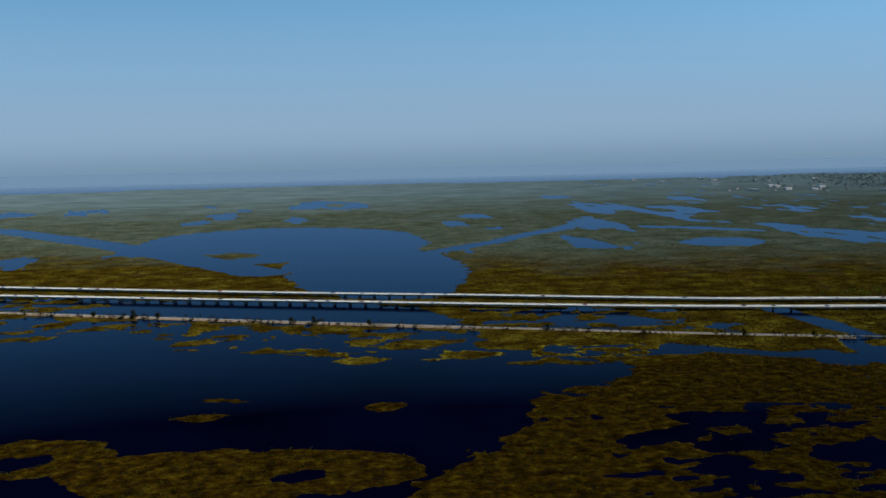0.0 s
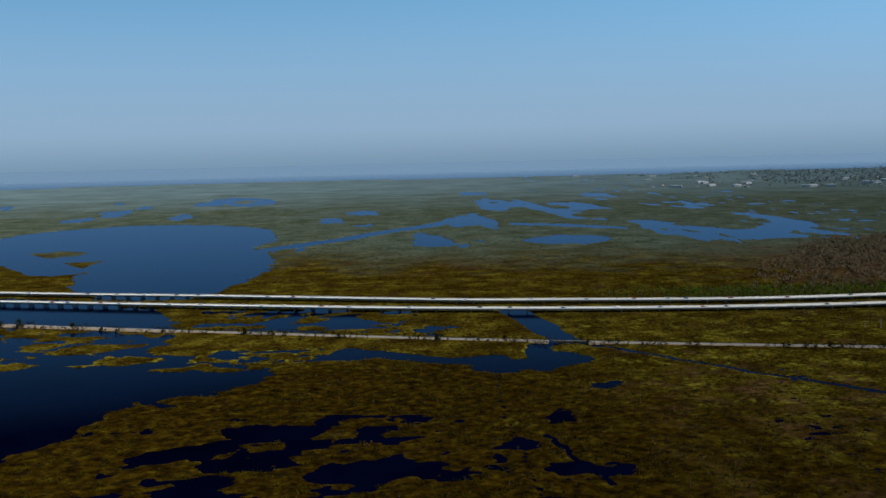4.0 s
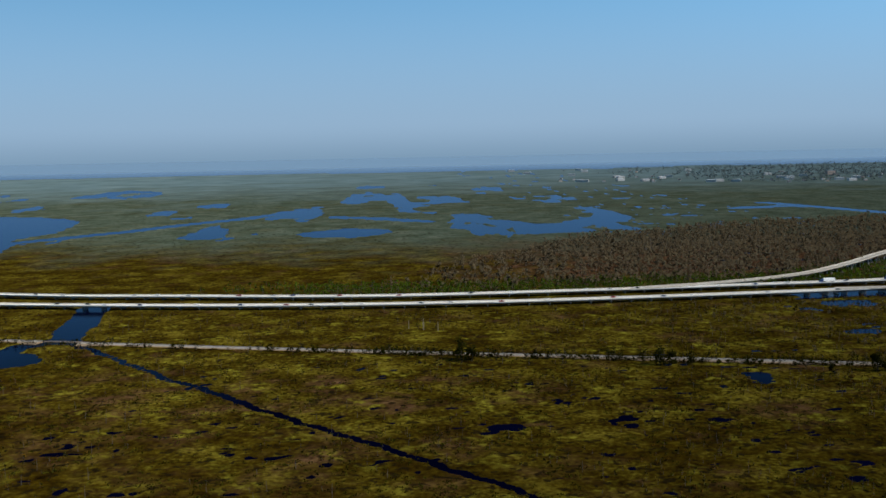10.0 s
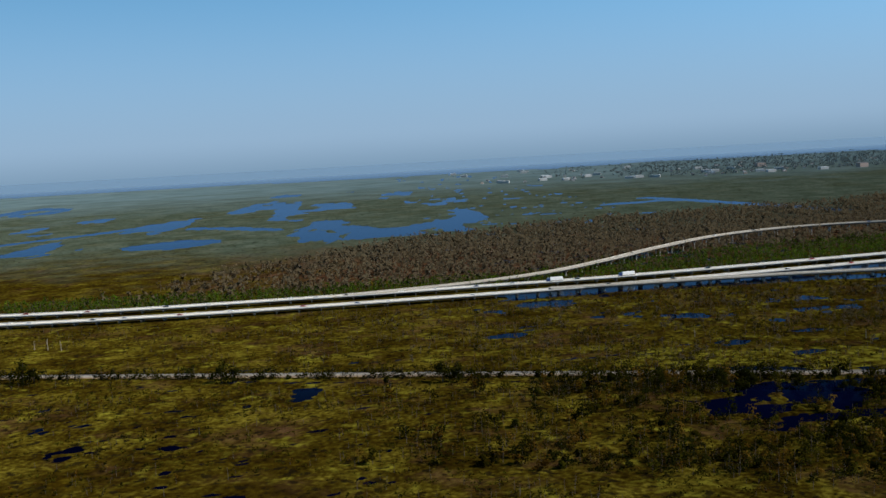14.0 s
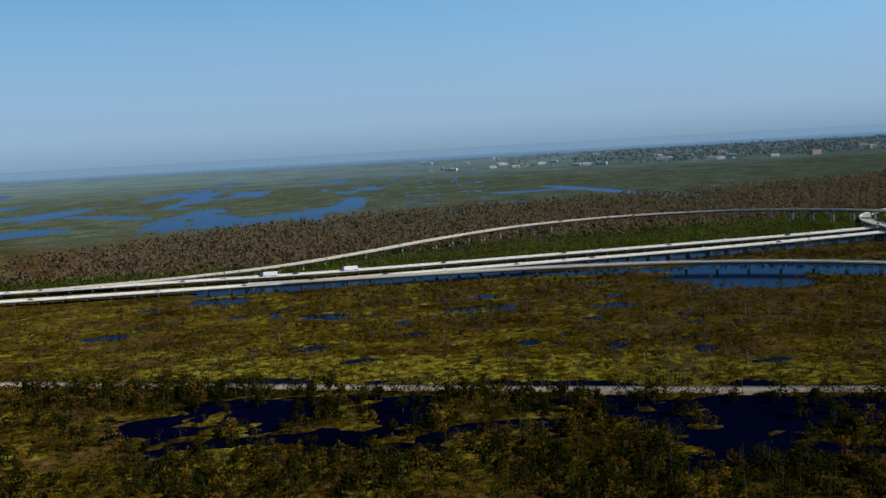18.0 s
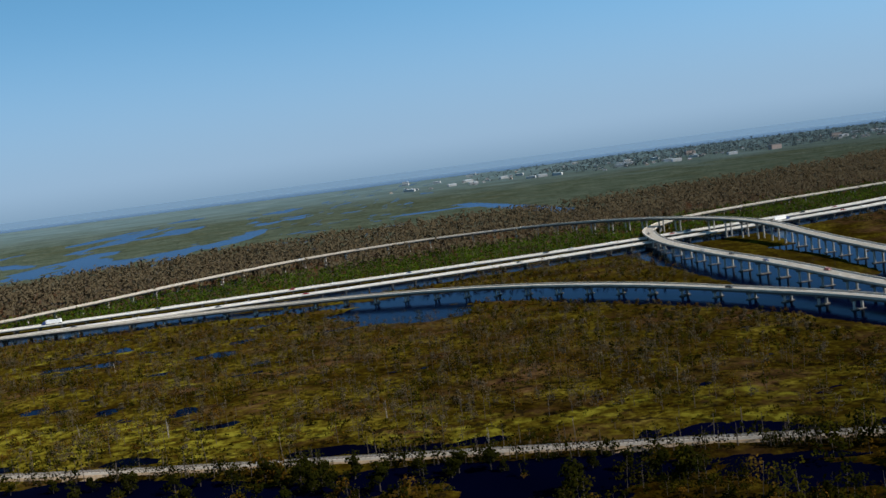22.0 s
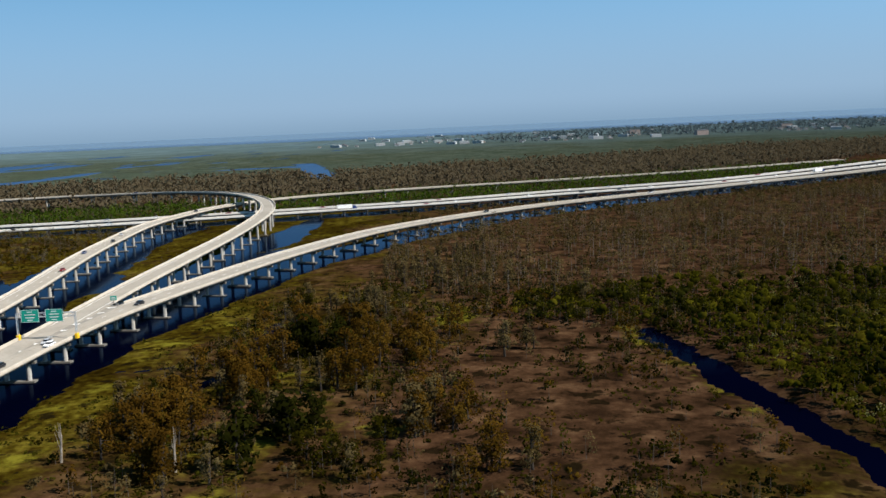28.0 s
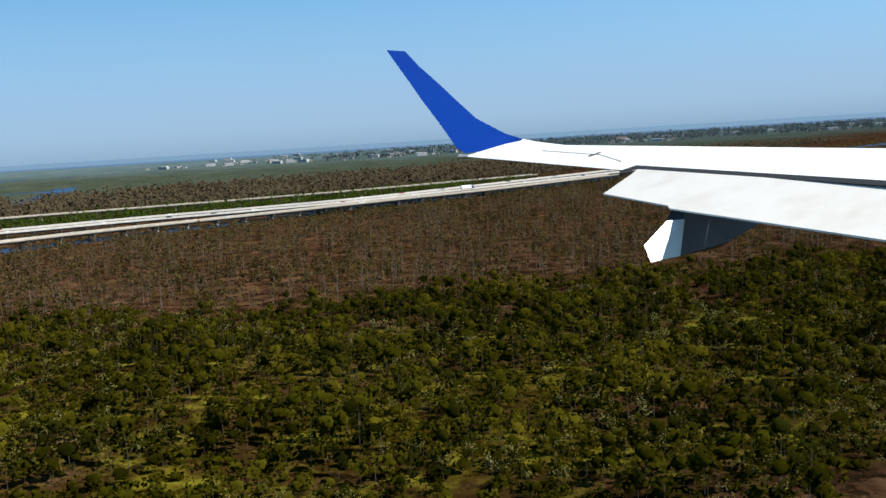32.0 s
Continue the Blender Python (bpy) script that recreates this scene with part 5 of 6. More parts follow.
q = scatter(1026, 1262, 270, 410, 2.4, 73, lambda x, y: thicket_zone(x, y) * (fbm(x / 10, y / 10, 75) > 0.53) * 0.85)
hq = span_of(len(q), 1.3, 2.7, 4)
wood("flowering_shrubs", q, hq, 0.30 * hq + 0.3, 30, 0.11, ("bark", "blossom"), "shrubs tipped with pale yellow-white blossom", "shrubs", 5, 5, 0.72, 0.004, 0)

# Low brush on the meadow east of the interchange.
q = scatter(928, 1030, 262, 400, 1.9, 77, lambda x, y: (0.18 + 2.8 * np.maximum(0, fbm(x / 12, y / 12, 79) - 0.42)) * (1 - 0.9 * np.exp(-(((x - 1008) / 18) ** 2 + ((y - 318) / 34) ** 2))) * (x > 942 + 0.06 * (y - 260)))
hq = span_of(len(q), 0.6, 3.2, 78)
k = span_of(len(q), 0, 1, 79)
for lo_t, hi_t, mat, name, seed in ((0, 0.4, "leaf_olive", "olive_brush", 80), (0.4, 0.62, "leaf_rust", "rust_brush", 81), (0.62, 0.8, "leaf_brown", "russet_brush", 82), (0.8, 1, "leaf_dark", "dark_brush", 83)):
    j = (k >= lo_t) & (k < hi_t)
    wood(name, q[j], hq[j], (0.38 * hq + 0.35)[j], 50, 0.21, ("bark", mat), "ragged low brush over marsh meadow", "shrubs", seed, 4, 0.12, 0.010, 1)

# Russet cypress wood on both sides of the highway, east of the marsh.
def cypress_east(x, y):
    d = np.minimum(road_gap(x, y), 200)
    return (y > 384 + 14 * fbm(x / 25, y / 25, 81) + 0.17 * np.maximum(0, x - 1040)) * (x > 972 - 0.1 * (y - 380)) * (d < -8) * (0.10 + 0.85 * step(fbm(x / 9, y / 9, 83), 0.36, 0.58))


p = scatter(940, 1400, 380, 860, 3.1, 85, cypress_east)
tall, lean = mounds(p[:, 0], p[:, 1], 9, 86)
h = (2.6 + 3.8 * tall) * span_of(len(p), 0.75, 1.2, 6) * (1 - 0.72 * step(road_gap(p[:, 0], p[:, 1]), -120, -45))
k = fbm(p[:, 0] / 12, p[:, 1] / 12, 88) + span_of(len(p), -0.1, 0.1, 5) < 0.56
wood("cypress_wood", p[k], h[k], (0.24 * h + 0.65)[k], 32, 0.29, ("pale_bark", "leaf_brown"), "russet bald cypress wood coming into spring leaf", "trees", 7, 7, 0.12, 0.007, 1, 0, 1.5 * lean[k], 0.7)
wood("mixed_swamp_wood", p[~k], h[~k], (0.26 * h + 0.7)[~k], 32, 0.29, ("pale_bark", "leaf_umber"), "umber and olive trees among the cypress", "trees", 8, 7, 0.10, 0.007, 1, 0, 1.5 * lean[~k], 0.7)


def cypress_north(x, y):
    d = road_gap(x, y)
    start = 46 + 40 * step(x, 560, 640) + 16 * fbm(x / 30, y / 30, 87)
    depth = 250 * step(x, 300, 540)
    return (d > start) * (d < start + depth + 40 * fbm(x / 60, y / 60, 89)) * (0.35 + 0.9 * fbm(x / 40, y / 40, 91)) * step(x, 270, 560)


p = scatter(280, 1500, 560, 1120, 5.2, 93, cypress_north)
h = span_of(len(p), 3.6, 7.0, 8)
wood("cypress_wood", p, h, 0.30 * h + 1.1, 15, 0.92, ("pale_bark", "leaf_mauve"), "wide mauve-brown cypress wood behind the highway", "trees", 9, 5, 0.10, 0.010, 0, up=4.0)


def cypress_far(x, y):
    return (road_gap(x, y) < -12) * (0.3 + 0.8 * fbm(x / 30, y / 30, 90))


p = scatter(1400, 1950, 400, 1300, 6.5, 94, cypress_far)
h = span_of(len(p), 4.0, 7.0, 95)
wood("cypress_wood", p, h, 0.3 * h + 0.6, 9, 0.55, ("bark", "leaf_brown"), "far russet cypress wood beside the highway", "trees", 96, 6, 0.15, 0.012, 0, up=1.2)


def green_north(x, y):
    d = road_gap(x, y)
    far = 62 + 40 * step(x, 560, 640) + 20 * fbm(x / 25, y / 25, 95)
    return (d > 22) * (d < far) * step(x, 240, 330)


p = scatter(230, 1450, 525, 790, 3.0, 97, green_north)
h = span_of(len(p), 1.8, 4.2, 10)
wood("roadside_thicket", p, h, 0.45 * h + 0.5, 9, 0.55, ("bark", "leaf_bright"), "bright green willow thicket along the highway", "shrubs", 11, 6, 0.15, up=0.9)

# Thin cypress over the wet prairie between railway and highway.
def cypress_south(x, y):
    t = y - rail_y(x)
    return (t > 6) * (road_gap(x, y) < -10) * step(x, 440, 640) * (x < 868 - 0.06 * (y - 300)) * (0.20 + 1.6 * np.maximum(0, fbm(x / 28, y / 28, 101) - 0.30)) * (0.5 + 1.0 * step(x, 600, 760)) * (0.65 + 0.8 * step(t, 45, 100)) * (0.25 + 1.6 * step(fbm(x / 10, y / 7, 105), 0.42, 0.60))


p = scatter(440, 905, 275, 540, 3.0, 103, cypress_south)
h = span_of(len(p), 2.4, 6.4, 12) * (1 - 0.6 * (1 - step(away(p[:, 0], p[:, 1], lines["c"]), 22, 60))) * (0.8 + 0.25 * step(p[:, 0], 600, 760))
third = np.random.default_rng(13).random(len(p))
h = h * 0.78
for lo_t, hi_t, mat, name, text, seed in ((0, 0.30, "leaf_rust", "wet_prairie_cypress", "thin russet cypress standing in wet prairie", 14), (0.30, 0.62, "leaf_mauve", "wet_prairie_bare_cypress", "mauve-brown bald cypress barely in leaf in wet prairie", 44), (0.62, 0.88, "leaf_olive", "wet_prairie_olive_trees", "olive leafed small trees in wet prairie", 15),
                                          (0.88, 1.1, "leaf_dark", "wet_prairie_dark_trees", "dark small trees among the wet prairie grass", 16)):
    k = (third >= lo_t) & (third < hi_t)
    wood(name, p[k], h[k], (0.30 * h + 0.45)[k], 62, 0.20, ("bark", mat), text, "trees", seed, 6, 0.06, 0.008, 1)

# Clumps of trees on the pools south of the railway.
def railway_clumps(x, y):
    t = rail_y(x) - y
    return (t > 4) * (t < 90) * step(x, 470, 570) * (x < 890) * 0.95 * (0.05 + (1.9 + 0.9 * step(x, 660, 760)) * np.maximum(0, fbm(x / 13, y / 13, 111) - 0.38))


p = scatter(470, 895, 200, 372, 2.2, 113, railway_clumps)
h = span_of(len(p), 2.0, 5.6, 16) * (0.7 + 0.6 * fbm(p[:, 0] / 9, p[:, 1] / 9, 114))
third = np.random.default_rng(17).random(len(p))
for lo_t, hi_t, mat, name, seed in ((0, 0.24, "leaf_olive", "olive_swamp_trees", 18), (0.24, 0.42, "leaf_rust", "rust_swamp_trees", 19), (0.42, 1.1, "leaf_dark", "dark_swamp_trees", 20)):
    k = (third >= lo_t) & (third < hi_t)
    wood(name, p[k], h[k], (0.33 * h + 0.7)[k], 110, 0.31, ("bark", mat), "mixed swamp trees rooted in dark pools beside the railway", "trees", seed, 8, 0.08, 0.009, 1)

# Round bushes crowding the islets between those pools.
p = scatter(530, 895, 205, 350, 2.1, 131, lambda x, y: (dry_land(x, y) > 0.3) * (rail_y(x) - y > 5) * (rail_y(x) - y < 95) * step(x, 530, 600) * (0.10 + 0.85 * step(fbm(x / 8, y / 8, 133), 0.40, 0.58)))
h = span_of(len(p), 1.0, 2.7, 134)
third = span_of(len(p), 0, 1, 135)
for lo_t, hi_t, mat, name, seed in ((0, 0.55, "leaf_olive", "olive_swamp_bushes", 136), (0.55, 0.75, "leaf_rust", "rust_swamp_bushes", 137), (0.75, 1.1, "leaf_dark", "dark_swamp_bushes", 138)):
    k = (third >= lo_t) & (third < hi_t)
    wood(name, p[k], h[k], (0.40 * h + 0.55)[k], 56, 0.22, ("bark", mat), "round bushes crowding grassy islets between dark pools", "shrubs", seed, 5, 0.15, 0.008, 0)

# Scrub along the railway bank.
rs = np.random.default_rng(21)
x = np.r_[rs.uniform(-420, 520, 900), rs.uniform(330, 895, 900)]
side = rs.choice((-1, 1), 1800, p=(0.78, 0.22)) * rs.uniform(2.3, 4.6, 1800)
k = fbm(x / 14, x * 0, 115) > 0.36 - 0.08 * step(x, 330, 400) - 0.06 * step(x, 520, 600)
p = np.stack([x, rail_y(x) + side], 1)[k]
h = rs.uniform(1.0, 2.9, len(p)) * (1 + 0.5 * step(p[:, 0], 520, 600))
wood("railway_scrub", p, h, 0.5 * h + 0.3, 26, 0.27, ("bark", "leaf_dark"), "dark scrub bushes along the railway bank", "shrubs", 22, 5, 0.1)

# Low shrubs dotted over the near marsh, and grass tussocks.
p = scatter(60, 660, 250, 520, 2.3, 117, lambda x, y: (1.2 + 0.7 * step(x, 380, 480)) * np.maximum(0, fbm(x / 20, y / 20, 119) - 0.40) * (road_gap(x, y) < -8))
h = span_of(len(p), 0.5, 1.8, 23) * (1 + 0.6 * step(p[:, 0], 380, 500))
k = span_of(len(p), 0, 1, 26) < 0.45
wood("dark_marsh_shrubs", p[k], h[k], (0.4 * h + 0.2)[k], 18, 0.19, ("bark", "leaf_dark"), "low dark shrubs dotted over the marsh", "shrubs", 27, 4, 0.1)
p, h = p[~k], h[~k]
k = span_of(len(p), 0, 1, 29) < 0.5
wood("rust_marsh_shrubs", p[k], h[k], (0.4 * h + 0.2)[k], 18, 0.19, ("bark", "leaf_rust"), "low rust coloured shrubs dotted over the marsh", "shrubs", 30, 4, 0.1)
p, h = p[~k], h[~k]
wood("marsh_shrubs", p, h, 0.4 * h + 0.2, 18, 0.17, ("bark", "leaf_olive"), "low olive shrubs dotted over the marsh", "shrubs", 24, 4, 0.1)
p = scatter(-170, 1035, 255, 420, 2.3, 121, lambda x, y: 0.75 * step(fbm(x / 9, y / 9, 123), 0.38, 0.62))
p = p[np.random.default_rng(122).random(len(p)) < 0.75]
rs = np.random.default_rng(25)
base = np.c_[p, ground_height(p[:, 0], p[:, 1])]
pts = (base[:, None, :] + rs.normal(size=(len(p), 7, 3)) * [0.5, 0.5, 0.16] + [0, 0, 0.30]).reshape(-1, 3)
v, f = leaves(pts, np.full(len(pts), 0.30), rs)
me = mesh_of("grass_tussocks", v, f, ["leaf_olive"])
set_tint(me, np.repeat(rs.random(len(p)), 7))
tagged(new("grass_tussocks", me), "coarse olive grass tussocks on the marsh", "grass", kind="stuff")


# Thin dead stems over the marsh and the wet prairie.
p = scatter(200, 900, 250, 520, 8.0, 125, lambda x, y: 1.3 * np.maximum(0, fbm(x / 30, y / 30, 127) - 0.34))
rs = np.random.default_rng(28)
h = rs.uniform(1.0, 3.4, len(p))
base = np.c_[p, ground_height(p[:, 0], p[:, 1]) - 0.2]
v, f = frusta(base, base + np.c_[rs.normal(size=(len(p), 2)) * 0.10, h], np.full(len(p), 0.06), np.full(len(p), 0.03))
tagged(new("dead_stems", mesh_of("dead_stems", v, f, ["pale_bark"])), "thin bleached dead stems standing in the marsh", "dead trees", kind="stuff")


# Single trees that stand out, each with its stem and crown.
def tree(name, h, r, leaf, count, mat, label, category, seed, low=0.35, bark="bark"):
    rs = np.random.default_rng(seed)
    t = thing(name, label, category)
    base, hh, rr = np.zeros((1, 3)), np.array([h]), np.array([r])
    pts, c, out = crown_points(base, hh, rr, count, rs, 13, low)
    bm = bmesh.new()
    lean = Vector((rs.uniform(-0.06, 0.06) * h, rs.uniform(-0.06, 0.06) * h, h * 0.55))
    rod(bm, (0, 0, -0.3), lean, 0.030 * h + 0.03, 0.018 * h, 7)
    rod(bm, lean, lean + Vector((rs.uniform(-0.05, 0.05) * h, 0, h * 0.38)), 0.018 * h, 0.005 * h, 6)
    for k in range(8):
        s = lean * rs.uniform(0.45, 1.0)
        rod(bm, s, Vector(c[0, k]), 0.009 * h, 0.003 * h, 5)
    part("trunk", bm, bark, t)
    if count > 1:
        v, f = leaves(pts, leaf * rs.uniform(0.7, 1.3, len(pts)), rs, out)
        me = mesh_of("crown", v, f, [mat])
        set_tint(me, np.full(len(f), rs.random()))
        soften(me, np.repeat(out / (np.linalg.norm(out, axis=1)[:, None] + 1e-6), 4, 0))
        ob = new("crown", me)
        ob.parent = t
    return t


PROTO = {
    "rust": [tree("cypress_tree", 5.2, 1.8, 0.19, 620, "leaf_rust", "rust coloured bald cypress in early leaf by the canal", "tree", s, 0.16) for s in (31, 32, 33)],
    "brown": [tree("cypress_tree", 5.6, 1.4, 0.19, 420, "leaf_brown", "slender russet cypress over marsh grass", "tree", s, 0.2) for s in (34, 35, 36)],
    "dark": [tree("evergreen_tree", 6.0, 2.5, 0.36, 420, "leaf_dark", "dark round evergreen tree beside the railway", "tree", s, 0.15) for s in (37, 38)],
    "olive": [tree("willow_tree", 3.4, 1.6, 0.16, 520, "leaf_olive", "olive green willow at the marsh edge", "tree", s, 0.2) for s in (39, 40)],
    "snag": [tree("dead_tree", 5.6, 1.1, 0.1, 1, "leaf_brown", "bleached dead cypress trunk without leaves", "dead tree", s, 0.5, "dead_bark") for s in (41, 42, 43)],
}
planted = set()


def plant(kind, x, y, size, spin):
    proto = PROTO[kind][spin % len(PROTO[kind])]
    z = float(max(ground_height(np.array([x]), np.array([y]))[0], 0.0))
    m = pose(x, y, z, 0, 0, spin * 77) @ Matrix.Scale(size, 4)
    if proto in planted:
        ob = copy_thing(proto, m)
        ob.scale = (size, size, size)
        return ob
    planted.add(proto)
    proto.matrix_basis = m
    return proto


rs = np.random.default_rng(51)
# Stands of cypress on the meadow east of the interchange.
for cx, cy, n, spread, kind in ((956, 305, 16, 3.5, "rust"), (962, 316, 12, 4, "rust"), (973, 321, 7, 4, "rust"), (983, 345, 16, 5, "rust"), (969, 374, 13, 5, "brown"), (963, 356, 9, 4, "rust"), (959, 339, 7, 4, "rust"), (989, 299, 12, 4.5, "rust"),
                                (982, 289, 9, 4, "olive"), (963, 283, 8, 5, "rust"), (998, 288, 7, 4, "rust"), (1011, 380, 11, 5, "olive"), (988, 398, 14, 9, "brown"), (972, 415, 14, 8, "brown"), (985, 440, 14, 9, "brown"), (950, 300, 6, 4, "olive"), (955, 380, 6, 4, "olive"), (954, 296, 14, 3.5, "rust"), (957, 326, 14, 4, "rust"), (968, 296, 9, 5, "dark"), (978, 334, 12, 5, "rust"), (972, 352, 8, 3, "rust"), (966, 344, 8, 4, "dark"), (1000, 340, 6, 5, "brown"), (955, 366, 9, 5, "rust")):
    for k in range(n):
        x, y = cx + rs.normal() * spread * 0.6, cy + rs.normal() * spread * 0.9
        if x > 944 + 0.06 * (y - 260) and dry_land(np.array([x]), np.array([y]))[0] > 0.3:
            plant(kind if rs.random() < 0.8 else "brown", x, y, rs.uniform(0.6, 1.15), int(rs.integers(0, 60)))
# Evergreens along the railway.
for x, size in ((366, 1.25), (370, 0.95), (433, 1.1), (437, 0.95), (501, 1.1), (505, 0.95), (562, 1.0), (576, 1.1), (583, 1.0), (612, 0.7), (640, 0.75), (655, 0.8), (700, 0.7), (729, 0.75), (741, 1.2), (748, 1.3), (757, 1.2), (768, 1.0), (548, 0.8), (553, 0.7), (596, 0.8), (603, 0.9), (622, 0.8), (631, 0.6), (648, 0.9), (664, 0.7), (672, 0.8), (684, 0.9), (691, 0.6), (708, 0.8), (716, 0.9), (724, 0.7), (735, 1.0), (752, 1.0), (762, 0.9), (774, 0.8), (782, 0.6), (180, 0.6), (150, 0.6),
                (-60, 0.8), (-72, 0.7), (-150, 0.8), (-165, 0.9), (-190, 0.7), (-30, 0.7), (60, 0.6), (312, 0.5), (338, 0.5), (810, 0.7), (845, 0.8), (858, 0.6), (884, 0.6)):
    low = x > 540
    plant("dark", x, float(rail_y(x)) - (9.0 if low or size > 0.9 else 3.8), size * (0.62 if low else 1.0), int(rs.integers(0, 60)))
for k in range(60):
    x = rs.uniform(545, 885)
    plant("dark", x, float(rail_y(x)) - rs.uniform(8, 22), rs.uniform(0.5, 0.85), int(rs.integers(0, 60)))
# Dead trunks.
for x, y, size in ((713, 335, 0.8), (852, 298, 1.0), (355, 455, 0.9), (361, 452, 0.8), (349, 458, 0.7), (947, 290, 0.9), (962, 286, 1.0), (690, 345, 0.6), (760, 330, 0.7), (820, 330, 0.6), (640, 380, 0.6),
                   (590, 400, 0.6), (735, 400, 0.6), (672, 420, 0.6), (780, 300, 0.7)):
    plant("snag", x, y, size, int(rs.integers(0, 60)))

# ---- the town and its woods on the skyline ----
def town_front(x):
    return 1640 + 0.55 * np.maximum(0, 1000 - x) - 0.10 * np.maximum(0, x - 1300)


def town_wood(x, y):
    d = y - town_front(x)
    return (d > 0) * (d < 950) * (0.15 + 1.1 * (fbm(x / 90, y / 140, 131) - 0.2)) * (1 - 0.5 * step(d, 300, 900)) * step(x, 760, 1250)


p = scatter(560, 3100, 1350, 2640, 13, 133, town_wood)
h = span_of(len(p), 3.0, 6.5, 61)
# These trees carry the haze tint in their leaf colour.
wood("town_trees", p, h, 0.6 * h + 1.6, 11, 1.25, ("bark", "far_trees"), "woodland and garden trees round the far town, tinted blue for distance haze", "trees", 62, 6, 0.08, 0.018, 0, up=1.4)


def house(wall, roof, label, name="house", size=(5.5, 4.0, 1.9)):
    w, d, hh = size
    t = thing(name, label, "house", "houses of the far town")
    bm = bmesh.new()
    box(bm, w, d, hh + 0.4, 0, 0, -0.4)
    part("wall", bm, wall, t)
    bm = bmesh.new()
    profile_block(bm, ((-w / 2 - 0.4, hh), (w / 2 + 0.4, hh), (w / 2 - 0.8, hh + 1.1), (-w / 2 + 0.8, hh + 1.1)), d / 2 + 0.4, d / 2 * 0.9 if w < 9 else 0.3)
    part("roof", bm, roof, t)
    for k in range(3):
        bm = bmesh.new()
        box(bm, 0.7, 0.1, 0.7, (k - 1) * w * 0.3, -d / 2 - 0.02, hh * 0.35)
        part("window", bm, "glass", t)
    return t


HOUSES = [house("wall_a", "roof_a", "pale house with a dark hipped roof in the far town"), house("wall_b", "roof_a", "tan house with a dark roof in the far town"), house("wall_c", "roof_b", "red brick house with a pale roof"),
          house("wall_a", "roof_b", "long white warehouse with a pale metal roof", "warehouse", (15, 7, 3.2)), house("wall_c", "roof_a", "large red brick block above the trees", "apartment_block", (18, 9, 6.5))]
rs = np.random.default_rng(71)
placed = 0
while placed < 230:
    x = rs.uniform(640, 2700)
    d = rs.exponential(260)
    if d > 800 or fbm(np.array([x / 120]), np.array([d / 200]), 77)[0] < 0.42:
        continue
    kind = int(rs.choice(5, p=(0.46, 0.20, 0.03, 0.29, 0.02)))
    ob = copy_thing(HOUSES[kind], pose(x, float(town_front(x)) - 8 + d, 0.3, 0, 0, rs.uniform(-25, 25)))
    placed += 1
for k, proto in enumerate(HOUSES):
    proto.matrix_basis = pose(1010 + 65 * k, float(town_front(1010 + 65 * k)) - 12, 0.3, 0, 0, 8 * k - 12)


# ---- the aircraft's wing, shaped to fit the camera's view at the end of the flight ----
EYE = Vector((1144.28, 225.43, 30.53))
RIGHT, UP, AHEAD = Vector((0.99810, -0.00724, -0.06114)), Vector((0.06157, 0.11731, 0.99118)), Vector((-0.00000, 0.99307, -0.11754))


def off(u, v, d):
    """A place d metres ahead of the camera's last pose, u to the right and v up of its line, as slopes."""
    return EYE + (AHEAD + RIGHT * u + UP * v) * d


def slab(rim, thick, smooth=False):
    """A closed plate from the outline of its upper side, thick metres downwards."""
    bm = bmesh.new()
    top = [bm.verts.new(p) for p in rim]
    low = [bm.verts.new(p - UP * thick) for p in rim]
    bm.faces.new(top), bm.faces.new(low[::-1])
    for i in range(len(rim)):
        j = (i + 1) % len(rim)
        bm.faces.new((top[j], top[i], low[i], low[j]))
    bmesh.ops.recalc_face_normals(bm, faces=bm.faces)
    return bm


def s(x, y, d):
    """The same from pixel positions in the camera's last view (0.4540 wide at unit distance to each side)."""
    return off((x - 784) / 1726.7, (441 - y) / 1726.7, d)


def lie(corner_a, corner_b, corner_c, places):
    """Pixel positions cast along the camera's lines of sight onto the plane of three corners."""
    a, b, c = s(*corner_a), s(*corner_b), s(*corner_c)
    across = (b - a).cross(c - a)
    return [EYE + (s(x, y, 1.0) - EYE) * ((a - EYE).dot(across) / (s(x, y, 1.0) - EYE).dot(across)) for x, y in places]


wing = thing("aircraft_wing", "white airliner wing with blue winglet and lowered flap", "aircraft wing")
bm = slab(lie((822, 277, 12.0), (1568, 322, 6.4), (1568, 263, 8.9), ((822, 277), (1100, 301), (1126, 292.5), (1568, 319.5), (1760, 331), (1760, 263), (1568, 263), (1000, 257))), 0.005)
part("wing_panel", bm, "wing", wing, "white upper wing skin")
bm = slab(lie((822, 277, 12.0), (1000, 257, 12.84), (924, 246, 13.4), ((822, 277), (1000, 257), (950, 251), (924, 246))), 0.03)
part("wing_tip", bm, "wing", wing, "white upswept wing tip")
bm = slab([p + UP * 0.006 for p in lie((822, 277, 12.0), (1568, 322, 6.4), (1568, 263, 8.9), ((1040, 277), (1062, 270), (1064, 270.8), (1043, 278)))], 0.004)
part("panel_seam", bm, "seal", wing)
bm = slab([p + UP * 0.006 for p in lie((822, 277, 12.0), (1568, 322, 6.4), (1568, 263, 8.9), ((960, 267), (1062, 274), (1100, 286), (1100, 286.9), (1062, 274.9), (960, 267.7)))], 0.004)
part("panel_seam", bm, "pier", wing)
bm = slab(lie((822, 277, 12.0), (1568, 322, 6.4), (1568, 263, 8.9), ((1096, 303), (1100, 301.3), (1126, 292.8), (1568, 319.8), (1760, 331.3), (1760, 341), (1568, 329), (1128, 299), (1100, 307))), 0.004)
part("flap_gap", bm, "seal", wing, "black gap ahead of the flap")
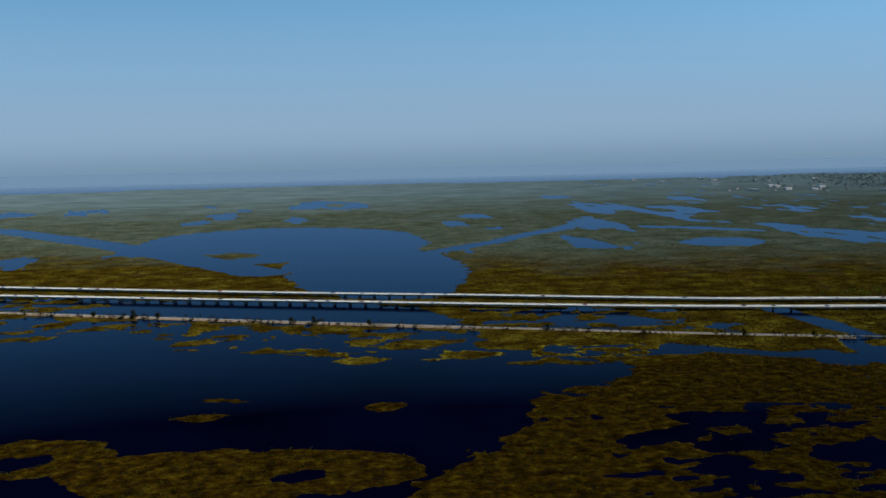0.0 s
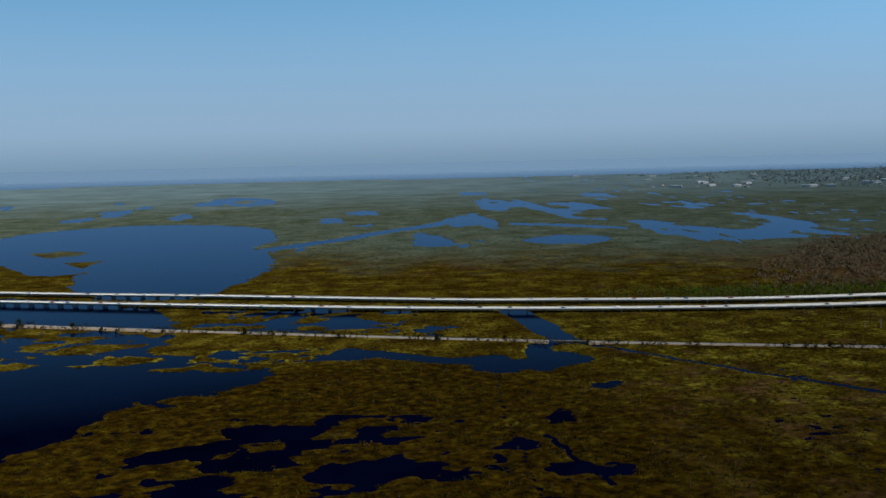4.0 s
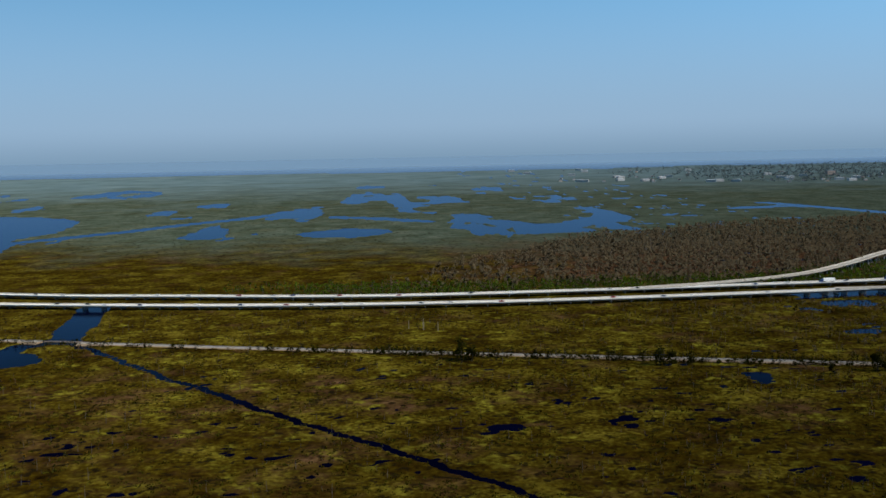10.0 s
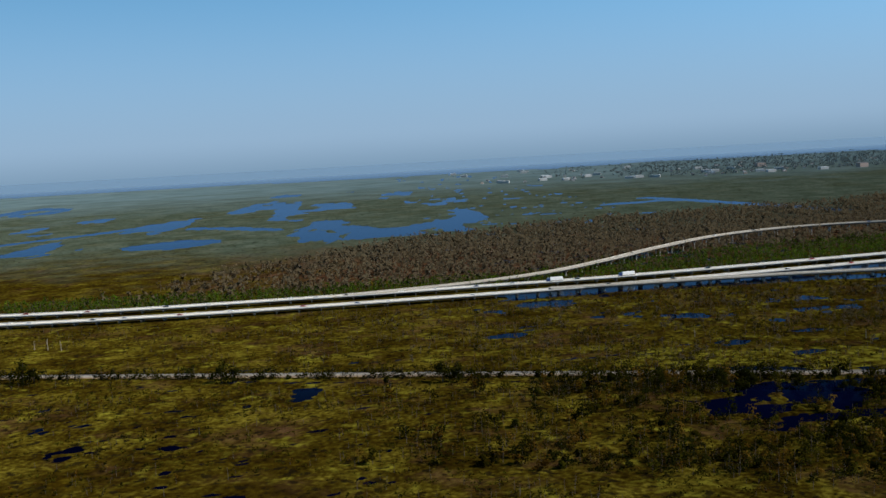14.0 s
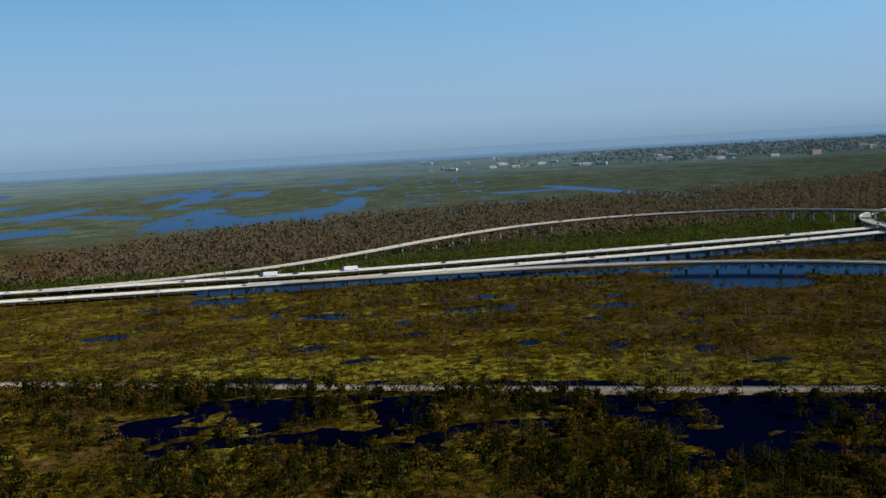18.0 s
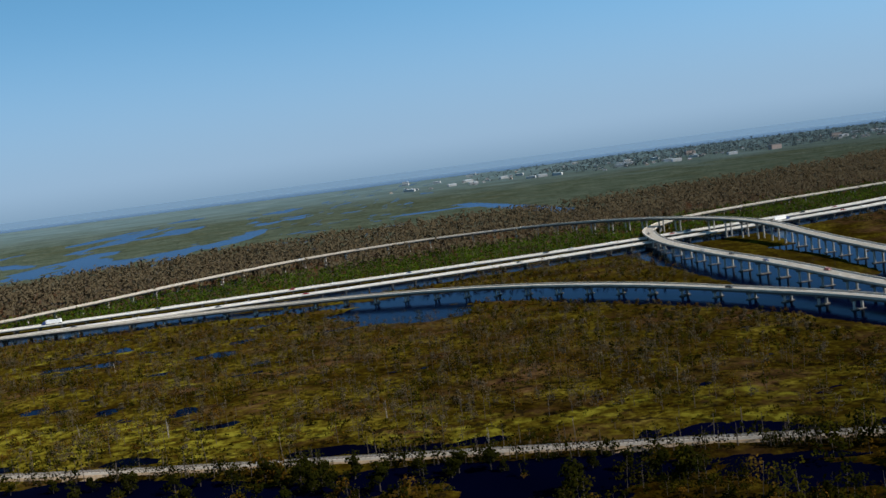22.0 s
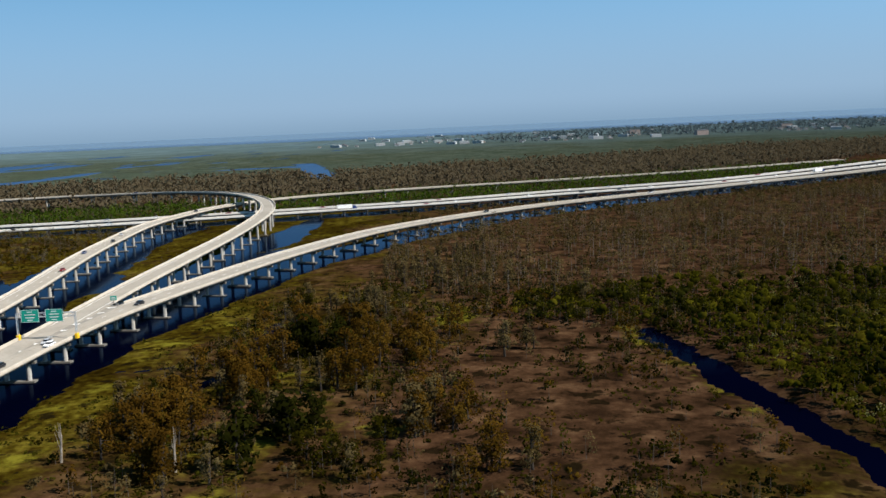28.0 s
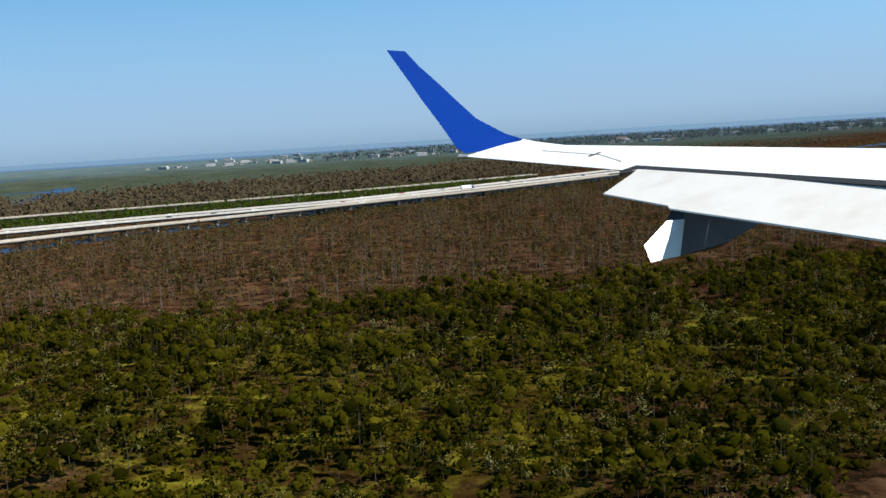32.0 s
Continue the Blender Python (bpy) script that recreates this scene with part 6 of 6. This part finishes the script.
bm = slab(lie((1068, 343, 8.2), (1568, 425, 5.5), (1568, 327.5, 6.25), ((1068, 343), (1182, 364), (1185, 369), (1568, 425), (1760, 452), (1760, 340), (1568, 328.5), (1130, 299.5))), 0.012)
part("flap", bm, "flap", wing, "grimy white lowered flap")
# Winglet: a curved blade swept back from the tip, outlined to fit the camera's view.
rows = ((824, 272, 922, 256), (808, 262, 924, 246), (797, 246, 893, 236), (775, 215, 843, 210), (749, 181, 810, 180), (726, 148, 776, 148), (700, 112, 741, 117), (684, 89, 717, 91))
bm = bmesh.new()
sheets = []
for back in (0.0, 0.03):
    lines_of = [[s(x0 + (x1 - x0) * f, y0 + (y1 - y0) * f, 12.0 + 0.05 * k + (1.35 - 0.16 * k) * f + back * 4 * f * (1 - f)) for f in (0, 0.25, 0.5, 0.75, 1)] for k, (x0, y0, x1, y1) in enumerate(rows)]
    sheets.append(lines_of)
    net = [[bm.verts.new(v) for v in row] for row in lines_of]
    for r0, r1 in zip(net[:-1], net[1:]):
        for i in range(4):
            face = bm.faces.new((r0[i], r0[i + 1], r1[i + 1], r1[i]) if back == 0 else (r0[i], r1[i], r1[i + 1], r0[i + 1]))
            face.smooth = True
for row in (0, -1):
    for i in range(4):
        bm.faces.new([bm.verts.new(v) for v in (sheets[0][row][i], sheets[1][row][i], sheets[1][row][i + 1], sheets[0][row][i + 1])])
part("winglet", bm, "blue", wing, "bright blue glossy winglet")
bm = bmesh.new()
rod(bm, s(812, 278, 12.0), s(830, 277, 11.95), 0.03, 0.02, 8)
part("tip_light", bm, "galvanised", wing)
# Flap track fairing: a pale end and a tapered body with the wing's shade painted dark.
bm2 = bmesh.new()
near_rim = [s(1140, 434, 7.0), s(1152, 465, 6.95), s(1204, 453, 7.1), s(1211, 388, 7.2), s(1180, 391, 7.15)]
far_rim = [p + AHEAD * 0.10 + RIGHT * 0.03 for p in near_rim]
a = [bm2.verts.new(p) for p in near_rim]
b = [bm2.verts.new(p) for p in far_rim]
bm2.faces.new(a), bm2.faces.new(b[::-1])
for i in range(5):
    bm2.faces.new((a[i], a[(i + 1) % 5], b[(i + 1) % 5], b[i]))
bmesh.ops.recalc_face_normals(bm2, faces=bm2.faces)
part("fairing_end", bm2, "wing", wing, "white end of the flap track fairing")
bm = bmesh.new()
ring_a = [bm.verts.new(p) for p in (s(1211, 370, 7.25), s(1204, 453, 7.12), s(1152, 465, 7.0), s(1190, 366, 7.3))]
ring_b = [bm.verts.new(p) for p in (s(1290, 372, 8.1), s(1290, 428, 8.1), s(1268, 440, 8.1), s(1262, 372, 8.1))]
tip = bm.verts.new(s(1350, 392, 8.9))
for i in range(4):
    j = (i + 1) % 4
    bm.faces.new((ring_a[i], ring_a[j], ring_b[j], ring_b[i]))
    bm.faces.new((ring_b[i], ring_b[j], tip))
bm.faces.new(ring_a[::-1])
bmesh.ops.recalc_face_normals(bm, faces=bm.faces)
part("fairing_body", bm, "fairing", wing, "flap track fairing body, the wing's shade painted in dark grey")
